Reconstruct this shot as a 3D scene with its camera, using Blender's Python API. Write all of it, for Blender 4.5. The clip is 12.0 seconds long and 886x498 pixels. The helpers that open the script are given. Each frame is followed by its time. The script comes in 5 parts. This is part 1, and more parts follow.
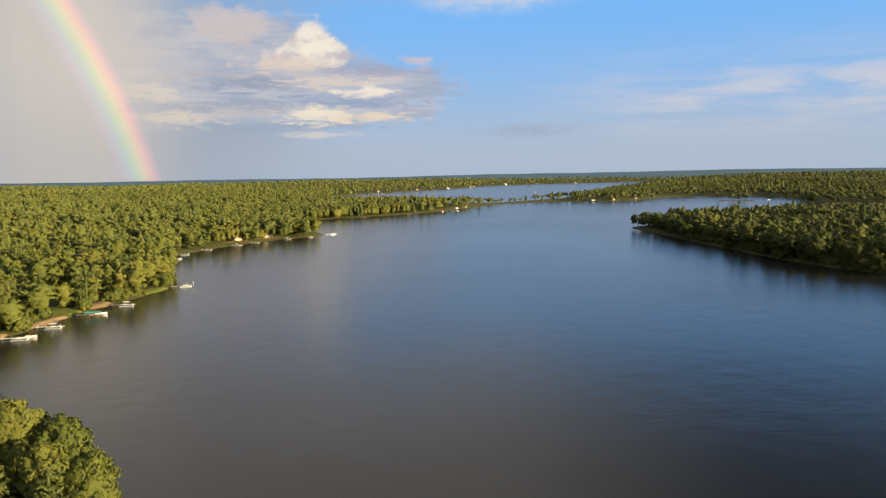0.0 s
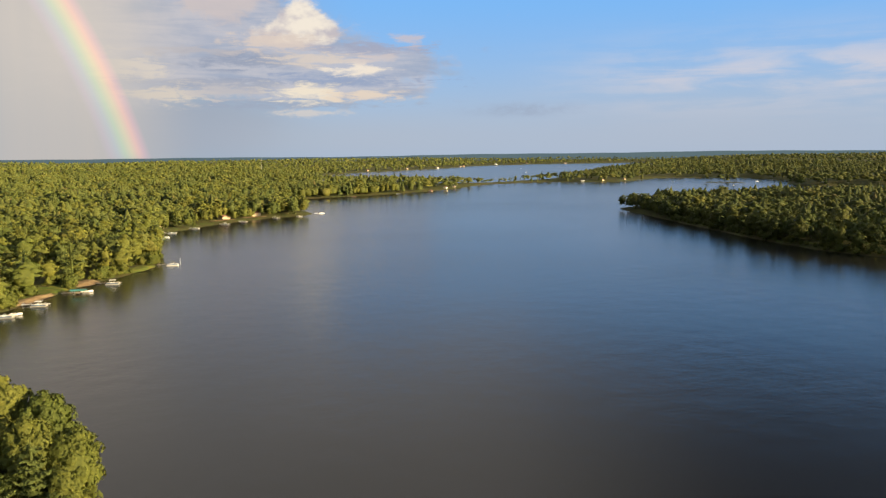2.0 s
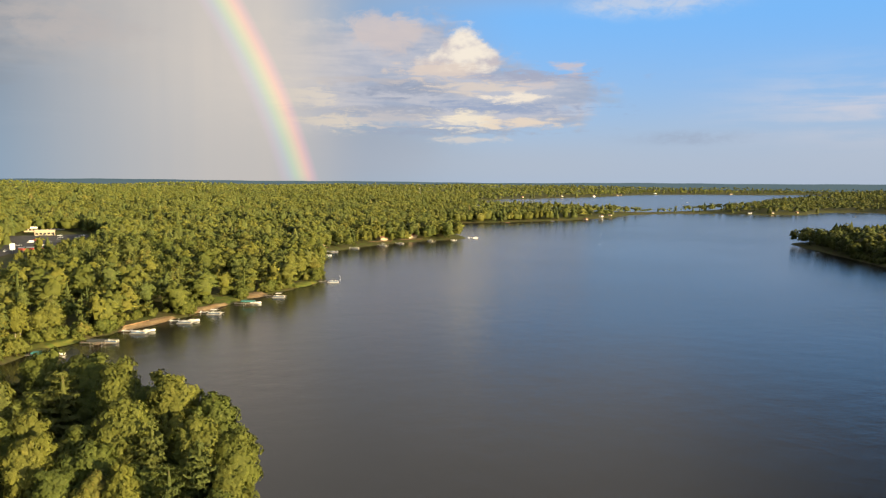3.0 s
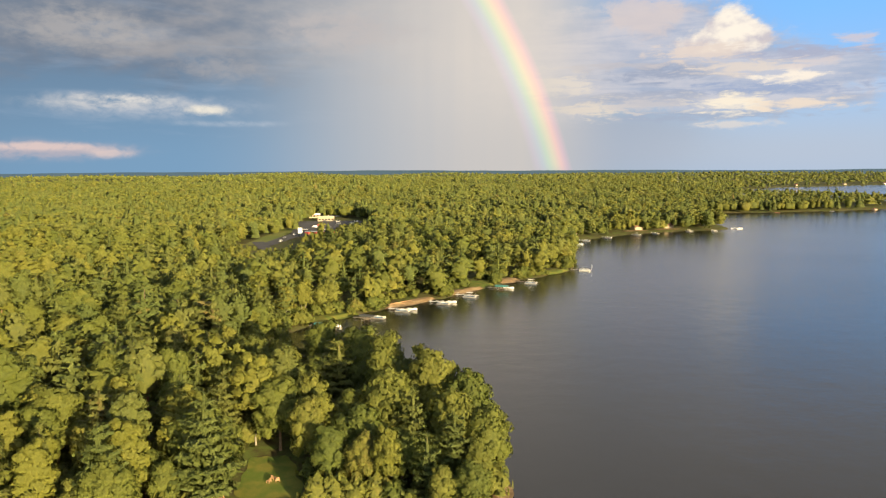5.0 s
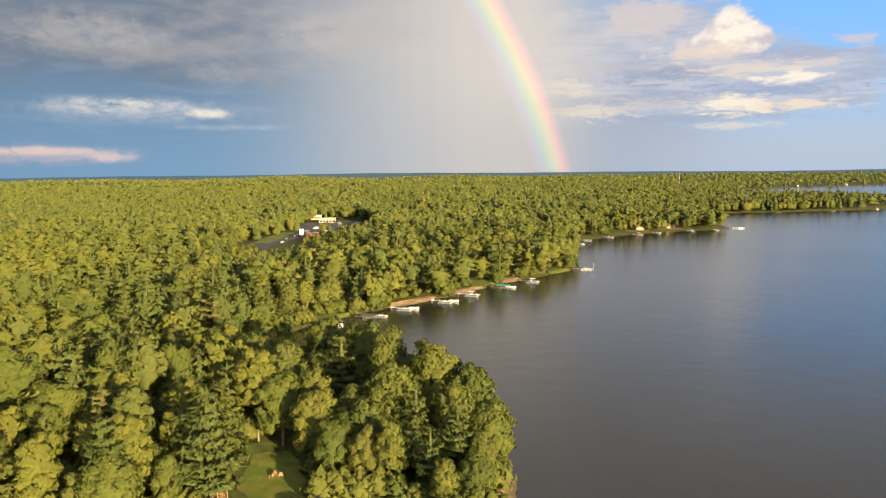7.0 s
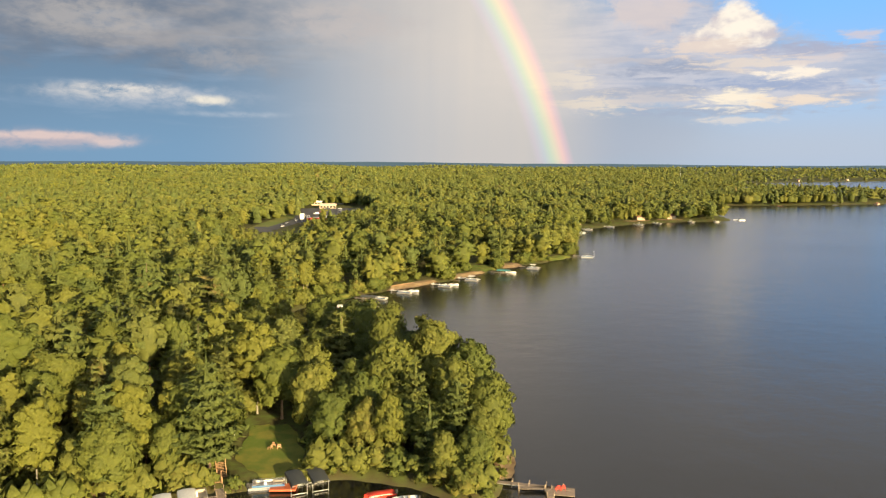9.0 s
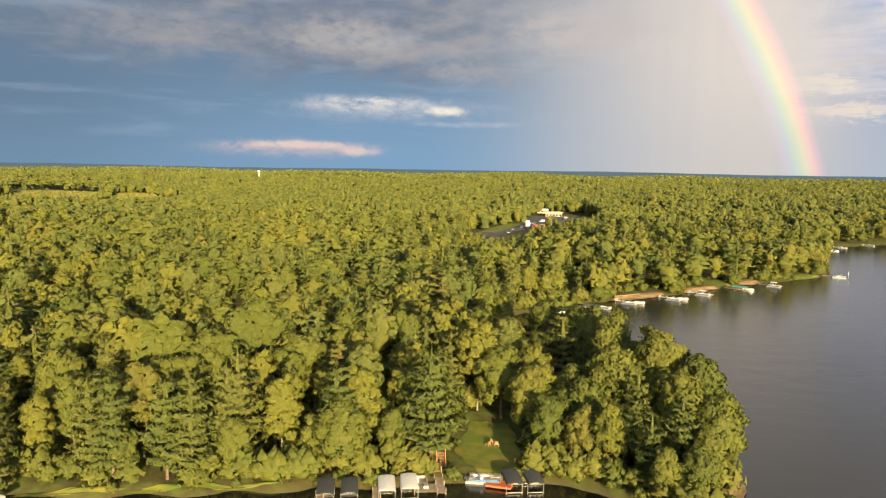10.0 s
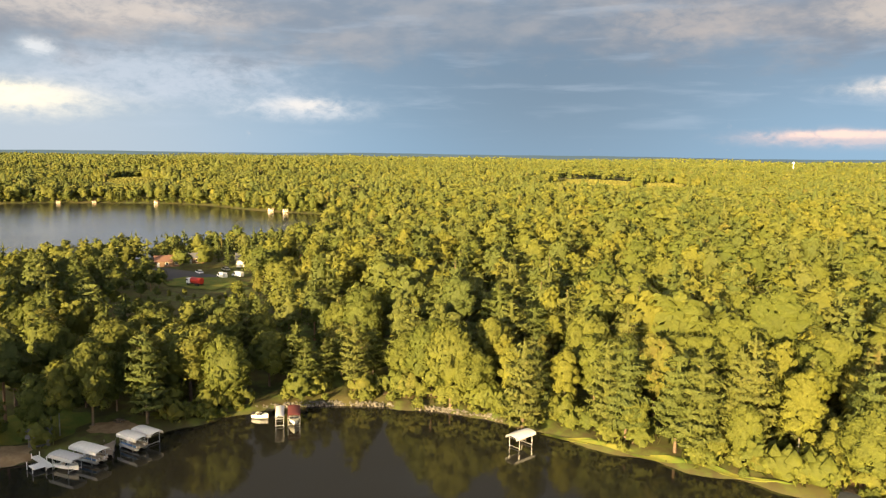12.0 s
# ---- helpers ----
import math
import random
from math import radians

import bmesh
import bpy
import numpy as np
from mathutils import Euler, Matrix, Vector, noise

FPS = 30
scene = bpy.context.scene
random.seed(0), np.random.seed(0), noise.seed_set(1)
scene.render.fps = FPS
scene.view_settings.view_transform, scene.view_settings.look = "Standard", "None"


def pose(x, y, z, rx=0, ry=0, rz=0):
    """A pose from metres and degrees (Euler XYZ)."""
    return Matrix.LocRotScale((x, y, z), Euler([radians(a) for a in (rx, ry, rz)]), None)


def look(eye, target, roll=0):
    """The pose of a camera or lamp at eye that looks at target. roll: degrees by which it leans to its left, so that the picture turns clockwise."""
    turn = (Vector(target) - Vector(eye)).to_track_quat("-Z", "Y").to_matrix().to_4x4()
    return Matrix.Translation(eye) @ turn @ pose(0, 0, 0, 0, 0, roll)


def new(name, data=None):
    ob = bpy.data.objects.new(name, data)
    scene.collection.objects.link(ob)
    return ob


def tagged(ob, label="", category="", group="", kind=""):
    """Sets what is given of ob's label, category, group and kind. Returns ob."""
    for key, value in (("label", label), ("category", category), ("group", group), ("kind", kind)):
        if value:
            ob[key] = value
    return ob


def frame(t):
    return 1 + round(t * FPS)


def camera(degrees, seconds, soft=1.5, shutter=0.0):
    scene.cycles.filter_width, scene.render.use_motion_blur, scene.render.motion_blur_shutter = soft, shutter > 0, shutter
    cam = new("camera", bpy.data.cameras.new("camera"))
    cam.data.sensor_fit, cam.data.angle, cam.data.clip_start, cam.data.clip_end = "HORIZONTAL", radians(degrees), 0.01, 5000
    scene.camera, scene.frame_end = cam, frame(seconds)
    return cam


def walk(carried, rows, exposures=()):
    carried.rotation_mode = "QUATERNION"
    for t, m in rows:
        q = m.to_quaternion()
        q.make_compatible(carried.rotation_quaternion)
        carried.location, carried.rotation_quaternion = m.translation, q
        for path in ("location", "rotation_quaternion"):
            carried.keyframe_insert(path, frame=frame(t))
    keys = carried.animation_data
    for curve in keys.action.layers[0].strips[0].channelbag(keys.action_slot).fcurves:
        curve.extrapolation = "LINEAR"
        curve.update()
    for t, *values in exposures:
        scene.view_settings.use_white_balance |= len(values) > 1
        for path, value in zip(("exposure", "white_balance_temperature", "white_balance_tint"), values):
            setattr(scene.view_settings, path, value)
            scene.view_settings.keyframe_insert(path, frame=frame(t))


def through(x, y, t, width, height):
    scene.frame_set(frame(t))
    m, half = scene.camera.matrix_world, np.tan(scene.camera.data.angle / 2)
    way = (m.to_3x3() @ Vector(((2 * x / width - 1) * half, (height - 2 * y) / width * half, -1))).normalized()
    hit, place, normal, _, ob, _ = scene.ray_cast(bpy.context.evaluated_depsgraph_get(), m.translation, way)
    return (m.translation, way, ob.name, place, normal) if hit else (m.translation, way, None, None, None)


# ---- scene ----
# ---- camera: a small drone that hovers over the lake and swings to its left ----
cam = camera(61.1, 12.0, 1.3)


def aim(heading, pitch, roll, x, y, z):
    """The drone at a place, from its heading (left of +y), pitch (up) and roll in degrees."""
    return pose(x, y, z, 0, 0, heading) @ pose(0, 0, 0, 90 + pitch) @ pose(0, 0, 0, 0, 0, roll)


PATH = [
    (0.0, aim(-30.07, -5.68, -1.09, -0.83, 2.54, 63.37)),
    (0.5, aim(-29.83, -7.39, -0.42, -0.27, 1.76, 63.23)),
    (1.0, aim(-29.92, -8.09, -0.29, 0.36, 1.05, 63.21)),
    (1.5, aim(-30.14, -8.17, -0.55, 0.38, 0.51, 63.32)),
    (2.0, aim(-30.80, -7.24, -0.69, 0.03, 0.21, 63.61)),
    (2.5, aim(-25.44, -5.78, -0.01, -0.32, 0.14, 63.63)),
    (3.0, aim(-19.17, -5.20, 0.42, 0.14, 0.28, 63.34)),
    (3.5, aim(-4.51, -5.48, 0.44, -0.10, 0.15, 62.88)),
    (3.7, aim(-1.38, -5.84, 0.48, -0.16, 0.13, 62.76)),
    (5.5, aim(0.00, -6.17, -0.31, -0.00, -0.00, 62.00)),
    (6.0, aim(-0.29, -6.45, -0.34, -0.01, -0.05, 61.50)),
    (6.5, aim(-0.07, -5.59, -0.57, -0.15, 0.02, 61.29)),
    (6.7, aim(0.08, -5.86, -0.67, -0.17, 0.02, 61.06)),
    (8.3, aim(-0.31, -5.41, 0.25, -0.49, -0.01, 58.52)),
    (8.5, aim(-0.27, -5.91, 0.30, -0.53, 0.03, 58.19)),
    (9.0, aim(0.05, -6.55, 0.33, -0.64, 0.25, 57.42)),
    (9.5, aim(7.36, -6.02, 0.82, -0.90, 0.51, 56.69)),
    (10.0, aim(17.14, -6.02, 0.94, -0.92, 0.75, 56.00)),
    (10.5, aim(26.65, -5.66, 1.53, -1.15, 0.80, 55.32)),
    (11.0, aim(36.48, -5.81, 0.68, -1.22, 0.96, 54.56)),
    (11.5, aim(46.13, -6.12, 0.59, -1.26, 1.27, 53.74)),
    (12.0, aim(55.75, -7.14, 0.71, -1.52, 1.44, 53.07)),
]
# the drone's camera brightens its picture as it turns away from the bright sky
walk(cam, PATH, [(0.0, 1.21, 6500, 10), (2.0, 1.21, 6500, 10), (3.5, 1.27, 6500, 10), (5.3, 1.40, 6500, 10), (9.0, 1.42, 6550, 10), (10.5, 1.58, 6800, 12), (11.0, 1.75, 7050, 13), (11.5, 1.86, 7250, 14), (12.0, 1.96, 7400, 13)])

# ---- world, sun, exposure ----
SUN_HEADING, SUN_HEIGHT = 32.0, 10.0  # the heading opposite to the sun, left of +y, and the sun's height
AWAY = Vector((-math.sin(radians(SUN_HEADING)) * math.cos(radians(SUN_HEIGHT)),
               math.cos(radians(SUN_HEADING)) * math.cos(radians(SUN_HEIGHT)), -math.sin(radians(SUN_HEIGHT))))

sun = new("sun", bpy.data.lights.new("sun", "SUN"))
sun.data.energy, sun.data.angle, sun.data.color = 5.0, radians(0.6), (1.0, 0.78, 0.41)
sun.matrix_world = look((0, 0, 300), Vector((0, 0, 300)) + AWAY)


class Nodes:
    """Short names for the nodes of one tree."""

    def __init__(self, tree):
        self.tree = tree
        tree.nodes.clear()

    def add(self, kind, **values):
        node = self.tree.nodes.new(kind)
        for key, value in values.items():
            setattr(node, key, value)
        return node

    def put(self, socket, value):
        if isinstance(value, bpy.types.NodeSocket):
            self.tree.links.new(value, socket)
        else:
            if socket.type == "RGBA" and len(value) == 3:
                value = (*value, 1)
            socket.default_value = value

    def math(self, op, *values):
        node = self.add("ShaderNodeMath", operation=op)
        for socket, value in zip(node.inputs, values):
            self.put(socket, value)
        return node.outputs[0]

    def sum(self, *values):
        total = values[0]
        for value in values[1:]:
            total = self.math("ADD", total, value)
        return total

    def mul(self, a, b):
        return self.math("MULTIPLY", a, b)

    def step(self, value, low, high):
        """0 below low, 1 above high, smooth between."""
        node = self.add("ShaderNodeMapRange", interpolation_type="SMOOTHSTEP")
        for n, v in enumerate((value, low, high, 0.0, 1.0)):
            self.put(node.inputs[n], v)
        return node.outputs[0]

    def noise(self, vector, scale, detail=4.0, rough=0.55, warp=0.0):
        node = self.add("ShaderNodeTexNoise")
        if vector is not None:
            self.put(node.inputs["Vector"], vector)
        self.put(node.inputs["Scale"], scale)
        self.put(node.inputs["Detail"], detail)
        self.put(node.inputs["Roughness"], rough)
        self.put(node.inputs["Distortion"], warp)
        return node.outputs[0]

    def vector(self, x, y, z=0.0):
        node = self.add("ShaderNodeCombineXYZ")
        for socket, value in zip(node.inputs, (x, y, z)):
            self.put(socket, value)
        return node.outputs[0]

    def mix(self, fac, a, b, blend="MIX"):
        node = self.add("ShaderNodeMix", data_type="RGBA", blend_type=blend)
        self.put(node.inputs[0], fac)
        self.put(node.inputs[6], a)
        self.put(node.inputs[7], b)
        return node.outputs[2]

    def ramp(self, fac, stops):
        node = self.add("ShaderNodeValToRGB")
        ramp = node.color_ramp
        while len(ramp.elements) < len(stops):
            ramp.elements.new(0.5)
        for element, (at, colour) in zip(ramp.elements, stops):
            element.position, element.color = at, (*colour, 1)
        self.put(node.inputs[0], fac)
        return node.outputs[0]

    def bump(self, height, strength, distance):
        node = self.add("ShaderNodeBump")
        self.put(node.inputs["Strength"], strength)
        self.put(node.inputs["Distance"], distance)
        self.put(node.inputs["Height"], height)
        return node.outputs[0]


def build_sky():
    world = bpy.data.worlds.new("sky")
    scene.world = world
    world.use_nodes = True
    n = Nodes(world.node_tree)
    sky = n.add("ShaderNodeTexSky", sky_type="NISHITA", sun_disc=False, sun_elevation=radians(SUN_HEIGHT),
                sun_rotation=radians(180 - SUN_HEADING), altitude=400, dust_density=1.5)
    spot = n.add("ShaderNodeTexCoord").outputs["Generated"]
    split = n.add("ShaderNodeSeparateXYZ")
    n.put(split.inputs[0], spot)
    x, y, z = split.outputs
    az = n.mul(n.math("ARCTAN2", n.mul(x, -1.0), y), 180 / math.pi)   # heading, left of +y
    el = n.mul(n.math("ARCSINE", z), 180 / math.pi)                     # height over the horizon

    def flat(sx, sy, seed):
        return n.vector(n.mul(az, 1 / sx), n.mul(el, 1 / sy), seed)

    rough = n.noise(flat(6, 3, 1.3), 1.0, 6, 0.6)
    streak = n.noise(flat(9, 1.1, 5.1), 1.0, 5, 0.55, 0.4)
    fine = n.noise(flat(2.0, 1.1, 9.7), 1.0, 6, 0.6)
    broad = n.noise(flat(16, 6, 3.9), 1.0, 4, 0.5)

    def puffs(sx, sy, seed, shift, detail=5):
        """Light on billows from above and the left: the noise against itself a little higher up."""
        other = n.vector(n.mul(n.sum(az, shift * 1.2), 1 / sx), n.mul(n.sum(el, shift), 1 / sy), seed)
        return n.math("SUBTRACT", n.noise(flat(sx, sy, seed), 1.0, detail, 0.55), n.noise(other, 1.0, detail, 0.55))

    def oval(a, e, wa, we):
        da, de = n.mul(n.math("SUBTRACT", az, a), 1 / wa), n.mul(n.math("SUBTRACT", el, e), 1 / we)
        return n.math("EXPONENT", n.mul(n.sum(n.mul(da, da), n.mul(de, de)), -1.0))

    def ragged(body, noise, amount, low, high):
        return n.step(n.sum(body, n.mul(n.math("SUBTRACT", noise, 0.5), amount)), low, high)

    def less(value, low, high):
        return n.math("SUBTRACT", 1.0, n.step(value, low, high))

    # clear sky, paler towards the horizon
    clear = n.mix(1.0, sky.outputs[0], (0.36, 0.36, 0.36), "MULTIPLY")
    blue = n.mix(n.step(el, 0.0, 13.0), (0.40, 0.53, 0.72), (0.19, 0.50, 0.99))
    blue = n.mix(n.step(el, 12.5, 18.0), blue, (0.006, 0.016, 0.062))
    ahead = n.mul(n.step(az, -150.0, -80.0), less(az, 110.0, 160.0))
    colour = n.mix(n.mul(ahead, 0.96), clear, blue)
    # storm: slate blue under a grey deck that reaches overhead
    fade = less(az, 120.0, 165.0)
    slate = n.mix(n.step(el, 0.0, 9.0), (0.18, 0.33, 0.50), (0.14, 0.22, 0.32))
    slate = n.mix(n.step(az, 55.0, 85.0), slate, n.mix(n.step(el, 1.0, 9.0), (0.31, 0.40, 0.50), (0.21, 0.285, 0.37)))
    slate = n.mix(n.mul(oval(48, 7, 15, 11), 0.85), slate, (0.105, 0.17, 0.25))
    colour = n.mix(n.mul(n.mul(n.step(az, -26.0, 10.0), fade), 0.95), colour, slate)
    edge = n.sum(el, n.mul(n.math("SUBTRACT", rough, 0.5), 8.0))
    deck = n.mul(n.mul(n.step(edge, 5.5, 9.0), n.step(az, -14.0, 6.0)), fade)
    tops = n.step(n.sum(n.mul(broad, 0.5), n.mul(puffs(9, 3.6, 2.2, 0.7), 1.7)), 0.10, 0.62)
    deck_colour = n.mix(tops, (0.17, 0.205, 0.265), (0.37, 0.35, 0.35))
    colour = n.mix(n.mul(deck, n.math("SUBTRACT", 0.85, n.mul(oval(54, 9, 16, 8), 0.5))), colour, deck_colour)
    over = n.mul(n.mul(n.step(el, 11.5, 17.0), n.step(n.sum(az, n.mul(el, 0.3)), -50.0, -22.0)), fade)
    ceiling = n.mix(n.step(broad, 0.35, 0.65), (0.47, 0.445, 0.44), (0.58, 0.545, 0.53))
    colour = n.mix(over, colour, n.mix(n.mul(n.step(az, 10.0, 36.0), less(el, 34.0, 55.0)), ceiling, (0.11, 0.115, 0.125)))
    bands = n.mul(n.step(streak, 0.5, 0.74), n.mul(n.step(az, -5.0, 15.0), n.step(el, 0.5, 3.0)))
    colour = n.mix(n.mul(bands, 0.22), colour, (0.36, 0.46, 0.60))
    # rain, lit by the low sun
    rain = n.mul(n.step(az, -14.0, -5.5), less(az, -5.0, 15.0))
    rain = n.mul(rain, n.sum(0.80, n.mul(n.noise(flat(1.4, 30, 4.4), 1.0, 3), 0.2)))
    rain = n.mul(rain, n.math("SUBTRACT", 1.0, n.mul(n.step(el, 11.0, 22.0), 0.75)))
    mist = n.mul(n.mul(n.step(az, -26.0, -10.0), less(az, 5.0, 20.0)), n.math("SUBTRACT", 0.62, n.mul(n.step(el, 9.0, 18.0), 0.5)))
    colour = n.mix(mist, colour, (0.40, 0.445, 0.50))
    # heaped cloud beyond the bow: a lilac-grey mass on flat shelves, its towers and ledges lit from the front
    body = n.sum(oval(-16.5, 9.0, 6.0, 3.0), oval(-21.5, 6.4, 7.5, 2.2), n.mul(oval(-26.5, 6.7, 5.0, 0.9), 0.8), n.mul(oval(-8.0, 7.0, 5.5, 5.0), 0.8),
                 n.mul(oval(-24.5, 4.6, 6.0, 0.8), 0.6))
    curl = n.noise(flat(1.5, 0.8, 2.6), 1.0, 7, 0.64, 0.5)
    mass = ragged(body, n.sum(n.mul(rough, 0.45), n.mul(curl, 0.55)), 1.5, 0.25, 0.75)
    grey = n.mix(n.step(n.sum(n.mul(streak, 0.75), n.mul(fine, 0.25)), 0.36, 0.62), (0.40, 0.45, 0.57), (0.62, 0.60, 0.64))
    colour = n.mix(n.mul(mass, 0.88), colour, grey)
    colour = n.mix(n.mul(ragged(oval(-12.0, 2.0, 9.0, 2.4), rough, 0.5, 0.2, 0.9), 0.8), colour, (0.38, 0.43, 0.52))
    # the towers: billows with a lit face and a lilac flank
    tower = n.sum(oval(-20.6, 10.0, 1.5, 1.5), oval(-21.8, 8.9, 1.9, 1.0), n.mul(oval(-19.0, 8.8, 2.6, 0.9), 0.8))
    tower = ragged(tower, n.sum(n.mul(fine, 0.4), n.mul(curl, 0.6)), 1.5, 0.30, 0.70)
    face = n.step(n.sum(n.mul(puffs(2.0, 1.3, 7.7, 0.4, 6), 2.4), n.mul(oval(-20.9, 9.9, 2.2, 1.8), 0.6)), -0.25, 0.70)
    colour = n.mix(n.mul(tower, 0.95), colour, n.mix(face, (0.60, 0.55, 0.58), (1.0, 0.90, 0.76)))
    crest = ragged(n.sum(oval(-13.6, 11.0, 1.7, 1.2), oval(-15.6, 10.6, 2.2, 1.5)), curl, 1.6, 0.25, 1.0)
    colour = n.mix(n.mul(crest, 0.75), colour, (0.68, 0.59, 0.57))
    # shelves of shade, then ledges in the sun
    thin = n.noise(flat(2.6, 0.42, 8.3), 1.0, 5, 0.6, 0.6)
    for a, e, wa, we, tint, amount in (
        (-16.5, 6.8, 4.5, 0.55, (0.32, 0.37, 0.49), 0.8), (-25.0, 7.7, 4.5, 0.45, (0.40, 0.43, 0.56), 0.85), (-23.5, 5.45, 5.5, 0.5, (0.32, 0.40, 0.58), 0.85),
        (-15.0, 5.0, 6.0, 0.45, (0.37, 0.41, 0.51), 0.7), (-19.0, 3.75, 6.0, 0.3, (0.36, 0.42, 0.54), 0.8),
        (-18.6, 8.15, 2.8, 0.50, (0.78, 0.66, 0.58), 0.85), (-21.6, 6.95, 3.3, 0.42, (0.76, 0.67, 0.60), 0.9), (-24.4, 6.2, 1.9, 0.34, (0.98, 0.87, 0.73), 0.95),
        (-26.2, 7.0, 1.8, 0.3, (0.72, 0.64, 0.62), 0.7), (-20.6, 4.55, 2.4, 0.50, (0.98, 0.86, 0.68), 0.95), (-25.2, 4.4, 2.2, 0.36, (0.90, 0.74, 0.58), 0.9),
        (-21.2, 3.1, 2.0, 0.22, (0.80, 0.72, 0.64), 0.8), (-11.0, 4.3, 2.3, 0.50, (0.80, 0.70, 0.58), 0.9), (-15.2, 4.55, 2.6, 0.4, (0.60, 0.57, 0.58), 0.8),
        (-7.4, 6.3, 1.4, 0.7, (0.78, 0.70, 0.60), 0.75), (-9.8, 6.1, 1.5, 0.55, (0.82, 0.73, 0.62), 0.8), (-13.0, 7.4, 2.4, 0.3, (0.56, 0.53, 0.55), 0.7),
        (-28.4, 8.3, 1.1, 0.35, (0.64, 0.58, 0.62), 0.8)):
        ledge = n.sum(oval(a, e, wa * 1.3, we * 1.5), n.mul(n.math("SUBTRACT", thin, 0.5), 2.6), n.mul(n.math("SUBTRACT", curl, 0.5), 1.6))
        colour = n.mix(n.mul(n.mul(n.step(ledge, 0.25, 1.0), n.step(oval(a, e, wa * 1.7, we * 2.0), 0.05, 0.55)), amount), colour, tint)
    colour = n.mix(n.mul(oval(-24, 1.2, 11, 1.9), 0.55), colour, (0.48, 0.53, 0.61))
    colour = n.mix(rain, colour, n.mix(n.step(el, 0.0, 9.0), (0.60, 0.56, 0.52), (0.72, 0.65, 0.58)))
    # veil on the right and small clouds
    veil = n.mul(n.step(n.sum(n.mul(streak, 0.8), n.mul(rough, 0.4)), 0.46, 0.74), n.mul(n.step(n.mul(az, -1.0), 34.0, 50.0), oval(-60, 5.0, 40, 2.4)))
    colour = n.mix(n.mul(veil, 0.8), colour, (0.74, 0.70, 0.74))
    colour = n.mix(n.mul(oval(-50, 1.0, 24, 3.0), 0.62), colour, (0.49, 0.545, 0.64))
    torn = n.sum(n.mul(fine, 1.6), n.mul(n.noise(flat(1.2, 0.6, 2.6), 1.0, 6, 0.62, 0.5), 1.6), -0.78)
    for a, e, wa, we, tint, amount in (
        (-37, 3.2, 4.0, 0.45, (0.36, 0.43, 0.56), 0.7), (-31.5, 6.0, 1.0, 0.25, (0.40, 0.48, 0.60), 0.6), (-34, 12.6, 5, 0.8, (0.7, 0.72, 0.78), 0.7),
        (21.0, 4.5, 6.5, 0.75, (0.40, 0.46, 0.55), 0.8), (23.0, 4.75, 4.4, 0.5, (0.66, 0.64, 0.62), 0.85), (22.5, 5.0, 2.6, 0.25, (0.84, 0.78, 0.70), 0.8),
        (17.2, 4.35, 1.6, 0.3, (0.95, 0.86, 0.70), 0.85), (15.5, 3.4, 3.5, 0.2, (0.46, 0.52, 0.60), 0.6),
        (28.5, 1.45, 5.6, 0.55, (0.52, 0.45, 0.48), 0.8), (28.0, 1.7, 4.2, 0.25, (0.78, 0.60, 0.54), 0.8), (23.6, 1.3, 1.4, 0.3, (0.80, 0.62, 0.55), 0.7),
        (86.0, 3.4, 7.0, 1.1, (0.62, 0.64, 0.62), 0.85), (86.5, 3.7, 4.4, 0.7, (0.92, 0.86, 0.66), 0.9), (66.5, 3.3, 5.0, 0.8, (0.50, 0.56, 0.64), 0.7),
        (66.0, 3.5, 2.4, 0.4, (0.66, 0.66, 0.66), 0.7), (83.6, 6.8, 1.1, 0.5, (0.78, 0.82, 0.86), 0.5), (76, 5.2, 9, 1.6, (0.42, 0.50, 0.62), 0.6),
        (24.5, 9.6, 5.0, 1.4, (0.46, 0.43, 0.41), 0.75), (7.5, 10.2, 5.0, 1.5, (0.54, 0.49, 0.47), 0.7), (80.0, 9.8, 9.0, 1.3, (0.50, 0.48, 0.47), 0.7),
        (16.0, 7.4, 3.4, 0.9, (0.42, 0.40, 0.40), 0.6), (38.0, 9.5, 6.0, 1.3, (0.36, 0.35, 0.36), 0.6),
    ):
        colour = n.mix(n.mul(n.step(n.mul(oval(a, e, wa * 1.15, we * 1.25), torn), 0.08, 0.95), amount * 0.92), colour, tint)
    # rainbow, 42 degrees round the point opposite to the sun
    dot = n.add("ShaderNodeVectorMath", operation="DOT_PRODUCT")
    n.put(dot.inputs[0], spot)
    n.put(dot.inputs[1], tuple(AWAY))
    ring = n.mul(n.math("ARCCOSINE", dot.outputs["Value"]), 180 / math.pi)
    span = n.mul(n.math("SUBTRACT", ring, 39.9), 1 / 2.9)
    bow = n.ramp(span, ((0.0, (0, 0, 0)), (0.14, (0.05, 0.02, 0.09)), (0.30, (0.02, 0.10, 0.14)), (0.45, (0.08, 0.24, 0.03)),
                        (0.60, (0.34, 0.26, 0.0)), (0.74, (0.50, 0.12, 0.02)), (0.86, (0.26, 0.03, 0.05)), (1.0, (0, 0, 0))))
    where = n.mul(n.mul(n.step(az, -13.0, -10.0), n.math("SUBTRACT", 1.0, n.step(az, 0.0, 6.0))), n.step(el, -1.0, 0.5))
    colour = n.mix(n.mul(where, 0.68), colour, bow, "ADD")
    ground = n.mix(n.step(el, -6.0, -0.2), (0.05, 0.06, 0.05), colour)
    back = n.add("ShaderNodeBackground")
    n.put(back.inputs[0], ground)
    n.put(back.inputs[1], 0.40)
    out = n.add("ShaderNodeOutputWorld")
    n.put(out.inputs[0], back.outputs[0])


build_sky()


